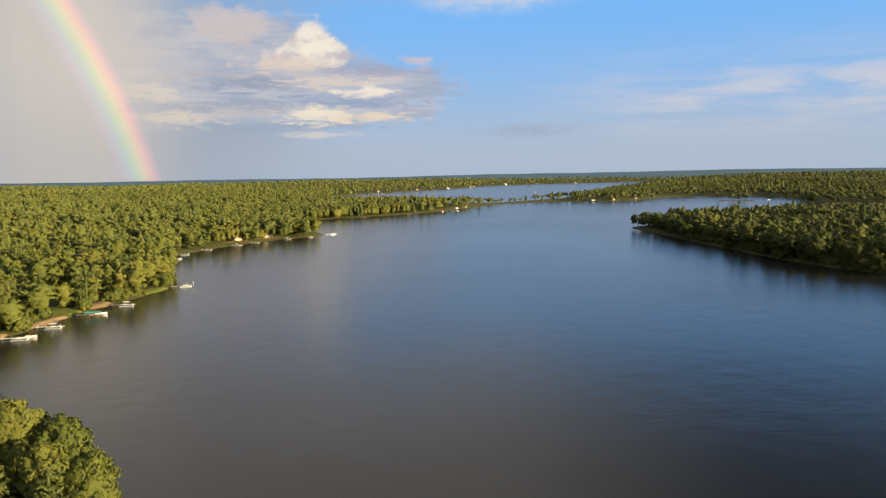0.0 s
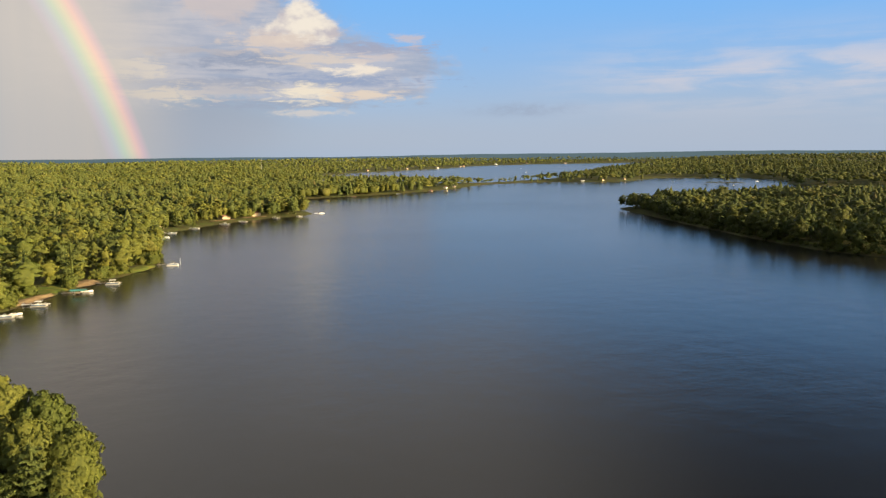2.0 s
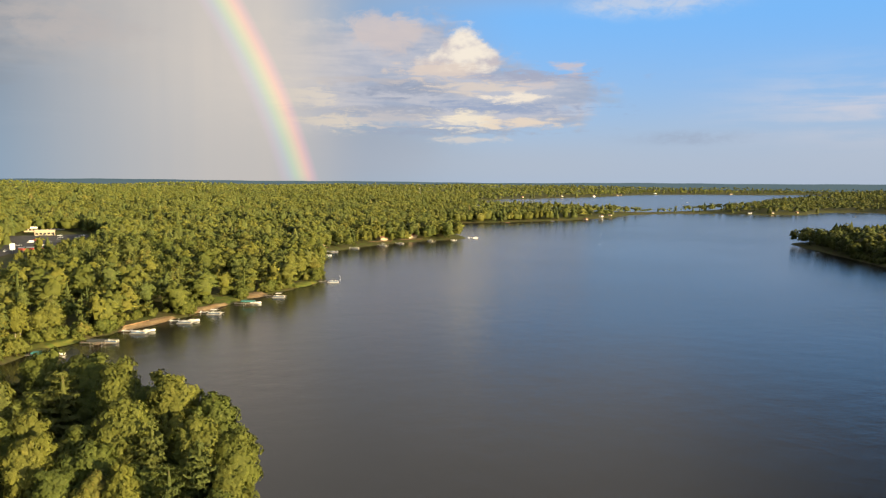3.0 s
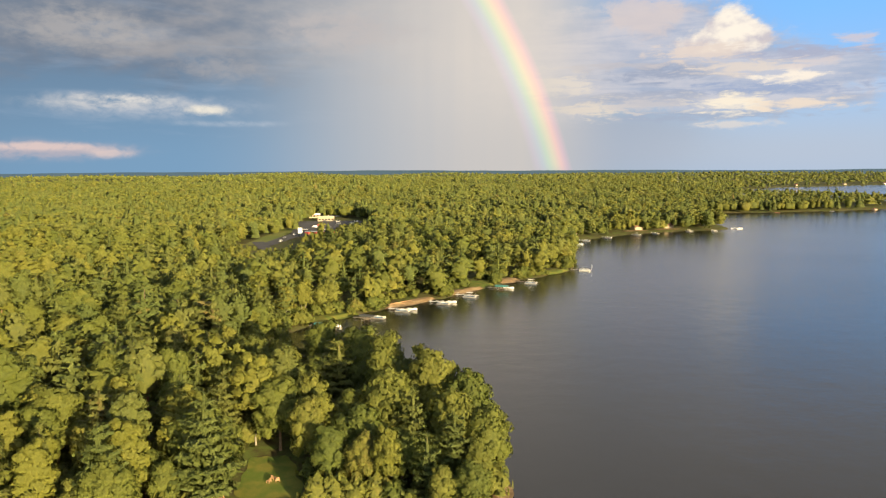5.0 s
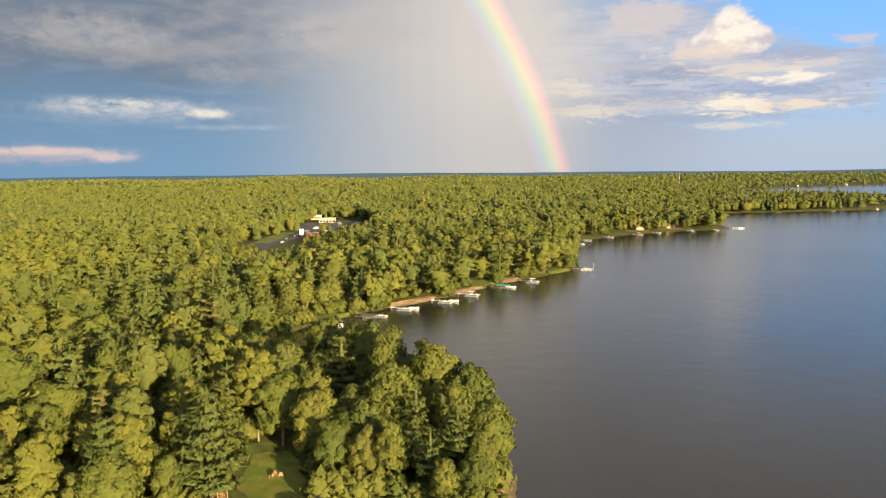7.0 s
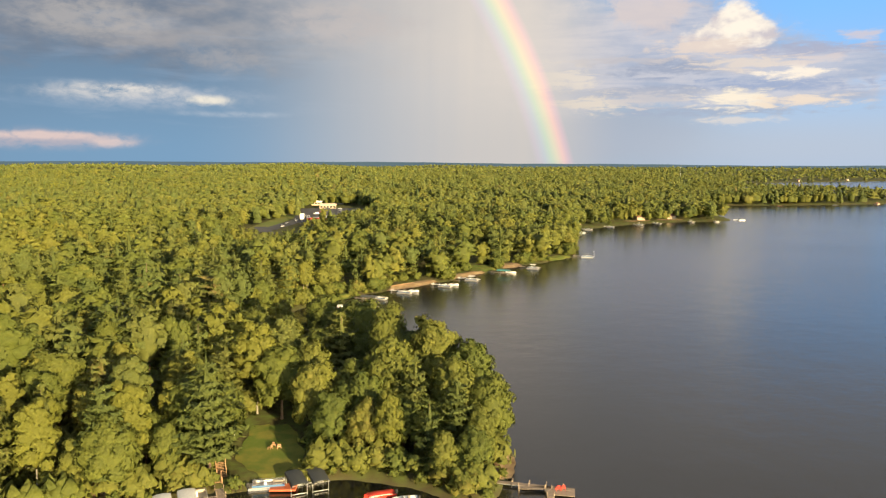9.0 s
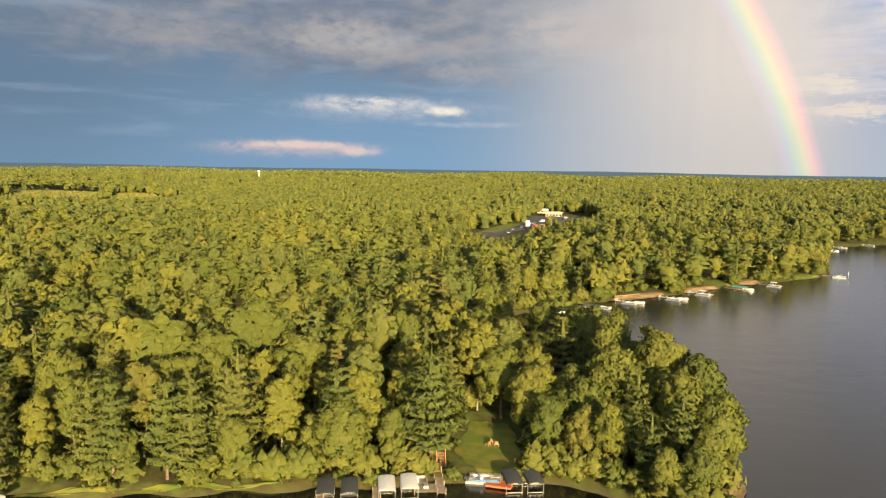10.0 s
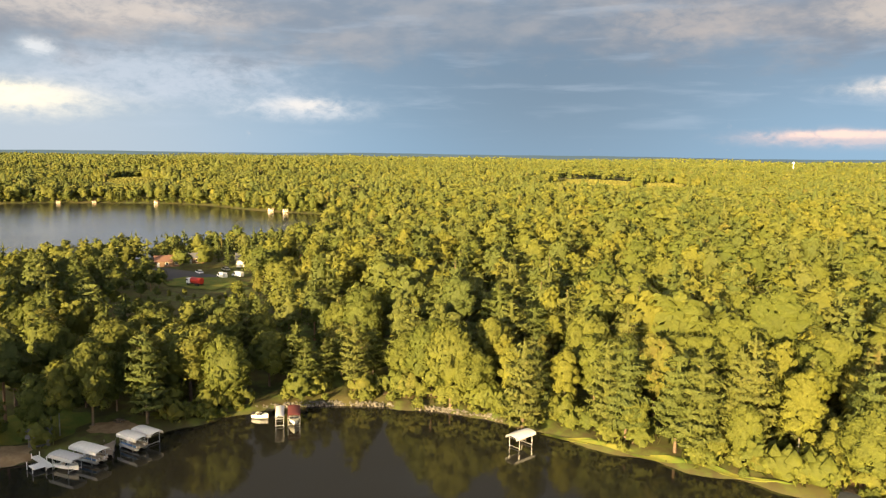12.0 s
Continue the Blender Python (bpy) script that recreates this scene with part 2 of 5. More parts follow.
# ---- materials ----
def material(name, make):
    mat = bpy.data.materials.new(name)
    mat.use_nodes = True
    n = Nodes(mat.node_tree)
    out = n.add("ShaderNodeOutputMaterial")
    n.put(out.inputs[0], make(n))
    return mat


def coat(n, colour, rough=0.6, metal=0.0, normal=None, spec=0.5):
    node = n.add("ShaderNodeBsdfPrincipled")
    n.put(node.inputs["Base Color"], colour)
    n.put(node.inputs["Roughness"], rough)
    n.put(node.inputs["Metallic"], metal)
    n.put(node.inputs["Specular IOR Level"], spec)
    if normal is not None:
        n.put(node.inputs["Normal"], normal)
    return node.outputs[0]


def place(n):
    return n.add("ShaderNodeNewGeometry").outputs["Position"]


def local(n):
    return n.add("ShaderNodeTexCoord").outputs["Object"]


def plain(name, colour, rough=0.6, metal=0.0, wear=0.25, scale=3.0):
    """A painted, metal or wooden surface with stains at two scales and a fine relief."""
    def make(n):
        stain = n.noise(local(n), scale, 5, 0.65)
        grain = n.noise(local(n), scale * 14, 3, 0.6)
        dark = tuple(c * (1 - wear) for c in colour)
        tone = n.mix(n.step(n.sum(n.mul(stain, 0.8), n.mul(grain, 0.3)), 0.35, 0.75), dark, colour)
        return coat(n, tone, n.sum(rough - 0.08, n.mul(stain, 0.16)), metal, n.bump(grain, 0.25, 0.01))
    return material(name, make)


def leaves(name, stops, through=0.22):
    """Foliage: the tint goes by tree, a little by clump, with painted dark gaps."""
    stops = [(at, tuple(0.75 * c for c in colour)) for at, colour in stops]

    def make(n):
        tone = n.add("ShaderNodeAttribute", attribute_name="tone").outputs["Fac"]
        own = n.add("ShaderNodeObjectInfo").outputs["Random"]
        clump = n.add("ShaderNodeNewGeometry").outputs["Random Per Island"]
        key = n.math("FRACT", n.sum(tone, own))
        colour = n.ramp(n.sum(n.mul(key, 0.84), n.mul(clump, 0.16)), stops)
        at = place(n)
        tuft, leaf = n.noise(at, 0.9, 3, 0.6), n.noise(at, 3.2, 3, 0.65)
        stand = n.noise(at, 0.008, 3, 0.6)
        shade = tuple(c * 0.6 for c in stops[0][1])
        colour = n.mix(n.mul(n.step(stand, 0.42, 0.66), 0.35), colour, stops[1][1])
        # tuft mottling: the shade of gaps between leaf clumps, put into the colour
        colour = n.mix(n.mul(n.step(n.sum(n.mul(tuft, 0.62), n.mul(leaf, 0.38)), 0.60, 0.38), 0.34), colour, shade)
        front = n.add("ShaderNodeBsdfPrincipled")
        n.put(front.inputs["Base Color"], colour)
        n.put(front.inputs["Roughness"], 0.65)
        n.put(front.inputs["Diffuse Roughness"], 1.0)
        n.put(front.inputs["Specular IOR Level"], 0.2)
        n.put(front.inputs["Normal"], n.bump(n.sum(n.mul(leaf, 0.9), tuft), 0.6, 0.5))
        glow = n.add("ShaderNodeBsdfTranslucent")
        n.put(glow.inputs[0], n.mix(0.4, colour, (0.20, 0.24, 0.02)))
        both = n.add("ShaderNodeMixShader")
        n.put(both.inputs[0], through)
        n.put(both.inputs[1], front.outputs[0])
        n.put(both.inputs[2], glow.outputs[0])
        return both.outputs[0]
    return material(name, make)


def make_water(n):
    at = place(n)
    gust = n.noise(at, 0.006, 3, 0.6)
    small = n.noise(at, 0.55, 4, 0.6)
    large = n.noise(at, 0.09, 3, 0.5)
    split = n.add("ShaderNodeSeparateXYZ")
    n.put(split.inputs[0], at)
    open_lake = n.math("MAXIMUM", n.step(split.outputs[0], -110.0, -20.0), n.mul(n.step(split.outputs[0], -340.0, -400.0), 0.7))     # the cove by the near bank lies in the lee
    chop = n.sum(0.02, n.mul(open_lake, 0.06), n.mul(n.step(gust, 0.4, 0.7), n.sum(0.015, n.mul(open_lake, 0.08))))
    relief = n.bump(n.sum(n.mul(small, 0.35), large), chop, 1.2)
    murk = n.mix(gust, (0.012, 0.013, 0.010), (0.018, 0.017, 0.013))
    return coat(n, murk, n.sum(0.03, n.mul(open_lake, 0.13), n.mul(gust, 0.06)), 0.0, relief, 0.5)


def make_ground(n):
    at = place(n)
    wide, mid, grit = n.noise(at, 0.03, 4), n.noise(at, 0.35, 5), n.noise(at, 4.0, 4)
    floor = n.mix(n.step(mid, 0.35, 0.7), (0.06, 0.05, 0.02), (0.09, 0.12, 0.025))
    floor = n.mix(n.step(wide, 0.45, 0.7), floor, (0.10, 0.085, 0.03))
    sand = n.mix(grit, (0.055, 0.048, 0.026), (0.11, 0.095, 0.05))
    split = n.add("ShaderNodeSeparateXYZ")
    n.put(split.inputs[0], at)
    bank = n.math("SUBTRACT", 1.0, n.step(n.sum(split.outputs[2], n.mul(mid, 0.5)), 0.35, 0.75))
    colour = n.mix(n.mul(bank, 0.4), floor, sand)
    return coat(n, colour, 0.9, 0.0, n.bump(n.sum(mid, n.mul(grit, 0.3)), 0.5, 0.3), 0.2)


WATER = material("water", make_water)
GROUND = material("ground", make_ground)
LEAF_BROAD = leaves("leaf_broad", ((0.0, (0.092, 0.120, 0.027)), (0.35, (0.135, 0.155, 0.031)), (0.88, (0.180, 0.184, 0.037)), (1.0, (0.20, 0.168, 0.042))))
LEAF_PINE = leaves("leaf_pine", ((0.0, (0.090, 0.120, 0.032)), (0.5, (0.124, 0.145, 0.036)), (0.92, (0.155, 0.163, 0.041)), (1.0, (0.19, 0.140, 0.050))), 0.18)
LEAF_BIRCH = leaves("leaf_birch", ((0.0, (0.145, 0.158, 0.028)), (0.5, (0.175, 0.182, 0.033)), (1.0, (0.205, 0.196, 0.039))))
BARK = plain("bark", (0.16, 0.11, 0.075), 0.9, 0.0, 0.5, 2.0)
BARK_RED = plain("bark_red", (0.30, 0.17, 0.10), 0.9, 0.0, 0.4, 2.0)
BARK_WHITE = plain("bark_white", (0.30, 0.27, 0.22), 0.8, 0.0, 0.5, 4.0)


# ---- the plan: lakes, clearings, heights ----
# the first points, out of view, bulge to carry the added shading trees
SHORE_NEAR = ((-56, -130), (-65, -88), (-90, -51), (-118, -23), (-136, -7), (-141, 3), (-143, 18), (-141, 27), (-145, 37), (-148, 53), (-145, 63), (-138, 75), (-129, 84), (-120, 91),
              (-110, 95), (-101, 97), (-82, 104), (-61, 114), (-50, 119), (-34, 127), (-22, 131), (-8, 131), (-1, 123), (6, 121), (10.5, 128), (14, 147), (8, 166),
              (-12, 190), (-36, 210), (-58, 240), (-66, 270), (-54, 297))
SHORE_NORTH = ((-41, 316), (-24, 336), (-7, 352), (4, 367), (19, 388), (30, 403), (48, 424), (62, 438), (77, 456), (84, 474), (96, 550), (106, 625), (122, 658), (168, 703),
               (203, 728), (237, 748), (283, 756), (300, 778), (312, 880), (340, 970), (386, 1052), (452, 1056), (545, 1078), (640, 1112), (716, 1156), (828, 1256), (935, 1290),
               (1044, 1275), (1077, 1210), (1152, 1172), (1240, 1220), (1336, 1266), (1401, 1255), (1500, 1150), (1420, 980), (1290, 890), (1214, 820))
SHORE_EAST = ((1279, 700), (1400, 600), (1300, 450), (1000, 480), (880, 550), (780, 605), (680, 632), (612, 632), (594, 612), (572, 566), (508, 432),
              (458, 325), (440, 250), (470, 100), (480, -120), (300, -260), (80, -290), (-60, -230))
FAR_LAKE = ((654, 1732), (784, 2072), (1082, 2435), (1243, 2504), (1617, 2750), (1846, 2943), (2114, 3217), (2664, 3340), (2913, 3168), (3362, 3224),
            (2800, 2640), (2000, 2080), (1500, 1680), (1150, 1420), (960, 1345), (840, 1330), (740, 1480))
WEST_LAKE = ((-880, -60), (-865, 42), (-849, 119), (-814, 184), (-765, 230), (-672, 246), (-611, 278), (-590, 300), (-555, 280), (-500, 240), (-440, 190), (-405, 150),
             (-392, 110), (-385, 50), (-380, -100), (-480, -260), (-760, -230))
ISLE = ((1235, 1050), (1262, 1015), (1290, 985), (1275, 965), (1245, 990), (1220, 1030))


def rounded(points, rounds=2):
    p = np.array(points, float)
    for _ in range(rounds):
        q = np.roll(p, -1, 0)
        p = np.stack([0.75 * p + 0.25 * q, 0.25 * p + 0.75 * q], 1).reshape(-1, 2)
    return p


def outside(points, ring):
    """Distance from a closed line, positive outside."""
    a, b = ring, np.roll(ring, -1, 0)
    best, inside = np.full(len(points), 1e9), np.zeros(len(points), bool)
    px, py = points[:, 0], points[:, 1]
    for (ax, ay), (bx, by) in zip(a, b):
        dx, dy = bx - ax, by - ay
        s = np.clip(((px - ax) * dx + (py - ay) * dy) / (dx * dx + dy * dy + 1e-9), 0, 1)
        best = np.minimum(best, (px - ax - s * dx) ** 2 + (py - ay - s * dy) ** 2)
        if ay != by:
            inside ^= ((ay > py) != (by > py)) & (px < (py - ay) * dx / dy + ax)
    return np.sqrt(best) * np.where(inside, -1, 1)


LAKES = [rounded(SHORE_NEAR + SHORE_NORTH + SHORE_EAST), rounded(FAR_LAKE), rounded(WEST_LAKE)]
ISLAND = rounded(ISLE)


def inland(points):
    """Distance from the nearest shore, positive on land."""
    points = np.asarray(points, float)
    wobble = 0.7 * np.sin(points[:, 0] * 0.37 + np.sin(points[:, 1] * 0.23)) + 0.5 * np.sin(points[:, 1] * 0.61 + points[:, 0] * 0.17)
    far = np.minimum.reduce([outside(points, ring) for ring in LAKES])
    return np.maximum(far, -outside(points, ISLAND)) + wobble


def smooth(value, low, high):
    s = np.clip((value - low) / (high - low), 0, 1)
    return s * s * (3 - 2 * s)


def waves(x, y, size, seed):
    """Rolling noise between -1 and 1."""
    r = np.random.RandomState(seed)
    total = 0
    for _ in range(7):
        turn, phase, scale = r.uniform(0, 6.28), r.uniform(0, 6.28), size * r.uniform(0.6, 1.8)
        total = total + np.sin((x * np.cos(turn) + y * np.sin(turn)) * 6.28 / scale + phase)
    return total / 3.2


def height(points, shore=None):
    points = np.asarray(points, float)
    shore = inland(points) if shore is None else shore
    x, y = points[:, 0], points[:, 1]
    r = np.hypot(x, y)
    bank = 0.15 + 0.9 * smooth(shore, 0.2, 2.2) + 2.6 * smooth(shore, 2, 40)
    roll = smooth(shore, 20, 200) * (2.5 + 2.0 * waves(x, y, 260, 3)) + smooth(shore, 60, 500) * smooth(r, 500, 1600) * (5 + 6 * waves(x, y, 900, 4))
    far = smooth(shore, 150, 900) * smooth(r, 2200, 4700) * (11 + 5 * waves(x, y, 1500, 5))
    hill = 16 * np.exp(-(((x + 1500) / 420) ** 2 + ((y - 560) / 300) ** 2)) + 5 * np.exp(-(((x + 870) / 130) ** 2 + ((y - 930) / 130) ** 2)) + 9 * np.exp(-(((x + 1080) / 100) ** 2 + ((y - 230) / 70) ** 2))
    flat = 1 - 0.8 * np.exp(-(((x + 118) / 60) ** 2 + ((y - 650) / 170) ** 2)) - 0.7 * np.exp(-(((x + 280) / 60) ** 2 + ((y - 80) / 50) ** 2)) - 0.85 * np.exp(-(((x - 1250) / 480) ** 2 + ((y - 1500) / 380) ** 2)) - 0.6 * np.exp(-(((x - 620) / 260) ** 2 + ((y - 1260) / 220) ** 2))
    land = bank + roll * np.maximum(flat, 0.1) + far + hill
    return np.where(shore > 0, land, np.maximum(-3.0, 0.15 + shore * 0.45))


# clearings without trees: x, y, half sizes, turn in degrees
CLEARINGS = [
    (-34, 139, 8.5, 15.0, 14),      # sloping lawn behind the docks
    (-296, 86, 24, 22, 24),         # yard with parked vehicles
    (-310, 78, 24, 14, 24), (-268, 78, 14, 12, 24),
    (-790, 800, 60, 70, 45), (-850, 860, 80, 60, 45), (-735, 745, 70, 60, 45), (-700, 850, 30, 70, 45), (-650, 810, 40, 60, 45), (-985, 212, 60, 40, -14),  # meadows
    (-1060, 225, 90, 34, -14),
    (-110, 770, 42, 110, 8), (-130, 615, 22, 110, -4), (-92, 690, 30, 45, 8),  # shops by the road
    (282, 1140, 6, 62, -62),
    (-60, 236, 7, 12, 20), (-49, 309, 13, 4.5, 42),
    (-15, 348, 17, 4.5, 50), (12, 381, 14, 4.5, 54), (19, 399, 7, 11, -35), (37, 416, 9, 7, 50), (67, 450, 14, 5, 50),  # lawns and sand on the north shore
]


def cleared(points):
    x, y = points[:, 0], points[:, 1]
    bare = np.zeros(len(points), bool)
    for cx, cy, a, b, turn in CLEARINGS:
        c, s = math.cos(radians(turn)), math.sin(radians(turn))
        u, v = (x - cx) * c + (y - cy) * s, -(x - cx) * s + (y - cy) * c
        bare |= (u / a) ** 2 + (v / b) ** 2 < 1
    return bare


# ---- the large structure: ground and water ----
def mesh_of(name, verts, faces, mats, tone=None, sharp=True, normals=None):
    """A mesh from arrays: vertices, faces of one size."""
    verts, faces = np.asarray(verts, np.float32), np.asarray(faces, np.int32)
    me = bpy.data.meshes.new(name)
    k = faces.shape[1]
    me.vertices.add(len(verts))
    me.vertices.foreach_set("co", verts.ravel())
    me.loops.add(faces.size)
    me.loops.foreach_set("vertex_index", faces.ravel())
    me.polygons.add(len(faces))
    me.polygons.foreach_set("loop_start", np.arange(len(faces), dtype=np.int32) * k)
    me.polygons.foreach_set("use_smooth", np.full(len(faces), not sharp))
    if tone is not None:
        me.attributes.new("tone", "FLOAT", "POINT").data.foreach_set("value", np.asarray(tone, np.float32))
    for mat in mats:
        me.materials.append(mat)
    me.update(calc_edges=True)
    if normals is not None:
        me.normals_split_custom_set_from_vertices(np.asarray(normals, np.float32))
    return me


def build_ground():
    turns = np.radians(np.concatenate([np.arange(-80, 104, 0.42), np.arange(104, 280.1, 2.0)]))
    radii = np.concatenate([np.linspace(1, 60, 8), 60 * np.exp(np.arange(0.015, math.log(4890 / 60), 0.015)), [4890]])
    t, r = np.meshgrid(turns, radii)
    xy = np.stack([-np.sin(t) * r, np.cos(t) * r], -1).reshape(-1, 2)
    z = height(xy)
    rows, cols = len(radii), len(turns)
    a = (np.arange(rows - 1)[:, None] * cols + np.arange(cols - 1)).ravel()
    faces = np.stack([a, a + 1, a + cols + 1, a + cols], 1)
    # drop the cells that lie deep under water
    keep = (z[faces] > -2.9).any(1)
    me = mesh_of("ground", np.column_stack([xy, z]), faces[keep], [GROUND], sharp=False)
    tagged(new("ground", me), "wooded lake shore, brown and green forest floor", "ground", kind="structure")


def build_water():
    bm = bmesh.new()
    bmesh.ops.create_circle(bm, cap_ends=True, segments=64, radius=4880)
    me = bpy.data.meshes.new("water")
    bm.to_mesh(me)
    bm.free()
    me.materials.append(WATER)
    tagged(new("water", me), "calm dark lake that mirrors the sky", "lake", kind="structure")


def make_haze_glow(n):
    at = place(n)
    # air haze over the woods is put into the colour and glows by itself
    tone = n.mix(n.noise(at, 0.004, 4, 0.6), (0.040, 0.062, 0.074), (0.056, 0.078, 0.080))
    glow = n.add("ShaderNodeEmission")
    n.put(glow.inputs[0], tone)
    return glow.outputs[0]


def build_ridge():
    """The last line of woods on the horizon: a self-lit strip, painted hazy."""
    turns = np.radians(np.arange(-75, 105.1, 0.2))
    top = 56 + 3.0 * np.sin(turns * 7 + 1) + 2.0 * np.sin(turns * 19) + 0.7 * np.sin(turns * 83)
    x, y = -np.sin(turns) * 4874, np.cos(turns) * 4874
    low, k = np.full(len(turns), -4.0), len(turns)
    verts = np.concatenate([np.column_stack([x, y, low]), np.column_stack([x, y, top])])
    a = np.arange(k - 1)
    me = mesh_of("backdrop", verts, np.stack([a, a + 1, a + k + 1, a + k], 1), [material("haze", make_haze_glow)])
    tagged(new("backdrop", me), "blue-green backdrop strip of far woods, painted hazy and glowing", "distance", kind="structure")


build_ground()
build_water()
build_ridge()


# ---- trees ----
def ball(rounds):
    """Directions and triangles of a round form with 20 faces, or 80."""
    bm = bmesh.new()
    bmesh.ops.create_icosphere(bm, subdivisions=rounds, radius=1)
    verts, tris = np.array([v.co[:] for v in bm.verts]), np.array([[v.index for v in f.verts] for f in bm.faces])
    bm.free()
    return verts, tris


def dome(rings):
    """Directions and triangles of an open dome of five sides: its top, and with two rings its flanks."""
    ways = [(0, 0, 1)]
    for k, (z, wide) in enumerate(rings):
        ways += [(wide * math.cos(1.2566 * (i + 0.5 * k)), wide * math.sin(1.2566 * (i + 0.5 * k)), z) for i in range(5)]
    tris = [(0, 1 + i, 1 + (i + 1) % 5) for i in range(5)]
    if len(rings) > 1:
        for i in range(5):
            j = (i + 1) % 5
            tris += [(1 + i, 6 + i, 1 + j), (1 + j, 6 + i, 6 + j)]
    return np.array(ways), np.array(tris)


ROUND = {-1: dome(((0.42, 0.88), (-0.85, 0.74))), -2: dome(((0.0, 1.0),)), 1: ball(1), 2: ball(2), 0: (np.array([(1, 0, 0), (-1, 0, 0), (0, 1, 0), (0, -1, 0), (0, 0, 1), (0, 0, -1)], float),
                                     np.array([(0, 2, 4), (2, 1, 4), (1, 3, 4), (3, 0, 4), (2, 0, 5), (1, 2, 5), (3, 1, 5), (0, 3, 5)]))}


def lumps(centres, axes, rounds, rng, uneven):
    """Boughs: lumpy closed forms round their centres, axes (n, 3, 3) along and across. Returns vertices, normals, triangles."""
    way, tris = ROUND[rounds]
    n, k = len(centres), len(way)
    swell = 1 + uneven * rng.uniform(-1, 1, (n, k, 1))
    verts = centres[:, None] + np.einsum("kj,nji->nki", way, axes) * swell
    size = (axes ** 2).sum(-1)
    normals = np.einsum("nkj,nji->nki", way[None] / size[:, None, :], axes)
    normals /= np.linalg.norm(normals, axis=-1, keepdims=True)
    normals += 0.26 * rng.normal(size=normals.shape)        # leaf clumps catch the light unevenly
    normals /= np.linalg.norm(normals, axis=-1, keepdims=True)
    return verts.reshape(-1, 3), normals.reshape(-1, 3), (tris[None] + (np.arange(n) * k)[:, None, None]).reshape(-1, 3)


def sprays(at, facing, size, rng, soft, along=None, long=1.0):
    """Small crooked leaf sprays, two triangles each."""
    n = len(at)
    soft = soft + 0.30 * rng.normal(size=(n, 3))
    soft = soft / (np.linalg.norm(soft, axis=1, keepdims=True) + 1e-9)
    facing = facing / (np.linalg.norm(facing, axis=1, keepdims=True) + 1e-9)
    u = rng.normal(size=(n, 3)) if along is None else along
    u = u - (u * facing).sum(1, keepdims=True) * facing
    u /= np.linalg.norm(u, axis=1, keepdims=True) + 1e-9
    v = np.cross(facing, u)
    s = size * rng.uniform(0.6, 1.35, (n, 1))
    corners = []
    for a, b in ((-1, -0.25), (0.15, -0.9), (1, 0.2), (-0.2, 0.9)):
        bend = facing * (s * rng.uniform(-0.35, 0.35, (n, 1)))
        corners.append(at + u * s * a * long * rng.uniform(0.6, 1.2, (n, 1)) + v * s * b * rng.uniform(0.6, 1.2, (n, 1)) + bend)
    first = (np.arange(n) * 4)[:, None]
    tris = np.concatenate([first + [0, 1, 2], first + [0, 2, 3]])
    return np.stack(corners, 1).reshape(-1, 3), np.repeat(soft, 4, 0), tris


def joined(*pieces):
    """Several (vertices, normals, triangles) as one."""
    starts = np.cumsum([0] + [len(p[0]) for p in pieces[:-1]])
    return np.concatenate([p[0] for p in pieces]), np.concatenate([p[1] for p in pieces]), np.concatenate([p[2] + k for p, k in zip(pieces, starts)])


def canopy(rng, h, r, low, lobes, rounds):
    """A crown seen from afar: a body down to its low end, and a top of several bulging heads."""
    body = lumps(np.array([[0, 0, h * (0.85 + low) / 2]]), np.diag([r * 0.86, r * 0.86, h * (0.85 - low) / 2])[None], rounds, rng, 0.2)
    k = np.arange(lobes)
    out, turn = 0.74 * np.sqrt((k + 0.35) / lobes), k * 2.39996 + rng.uniform(0, 6.283)
    wide = r * rng.uniform(0.36, 0.56, lobes)
    tall_ = wide * rng.uniform(0.8, 1.3, lobes)
    top = h * (1 - 0.30 * out ** 2) * rng.uniform(0.90, 1.04, lobes)
    centres = np.stack([r * out * np.cos(turn), r * out * np.sin(turn), top - tall_], 1)
    return joined(body, lumps(centres, np.stack([np.diag([a, a, b]) for a, b in zip(wide, tall_)]), -2, rng, 0.3))


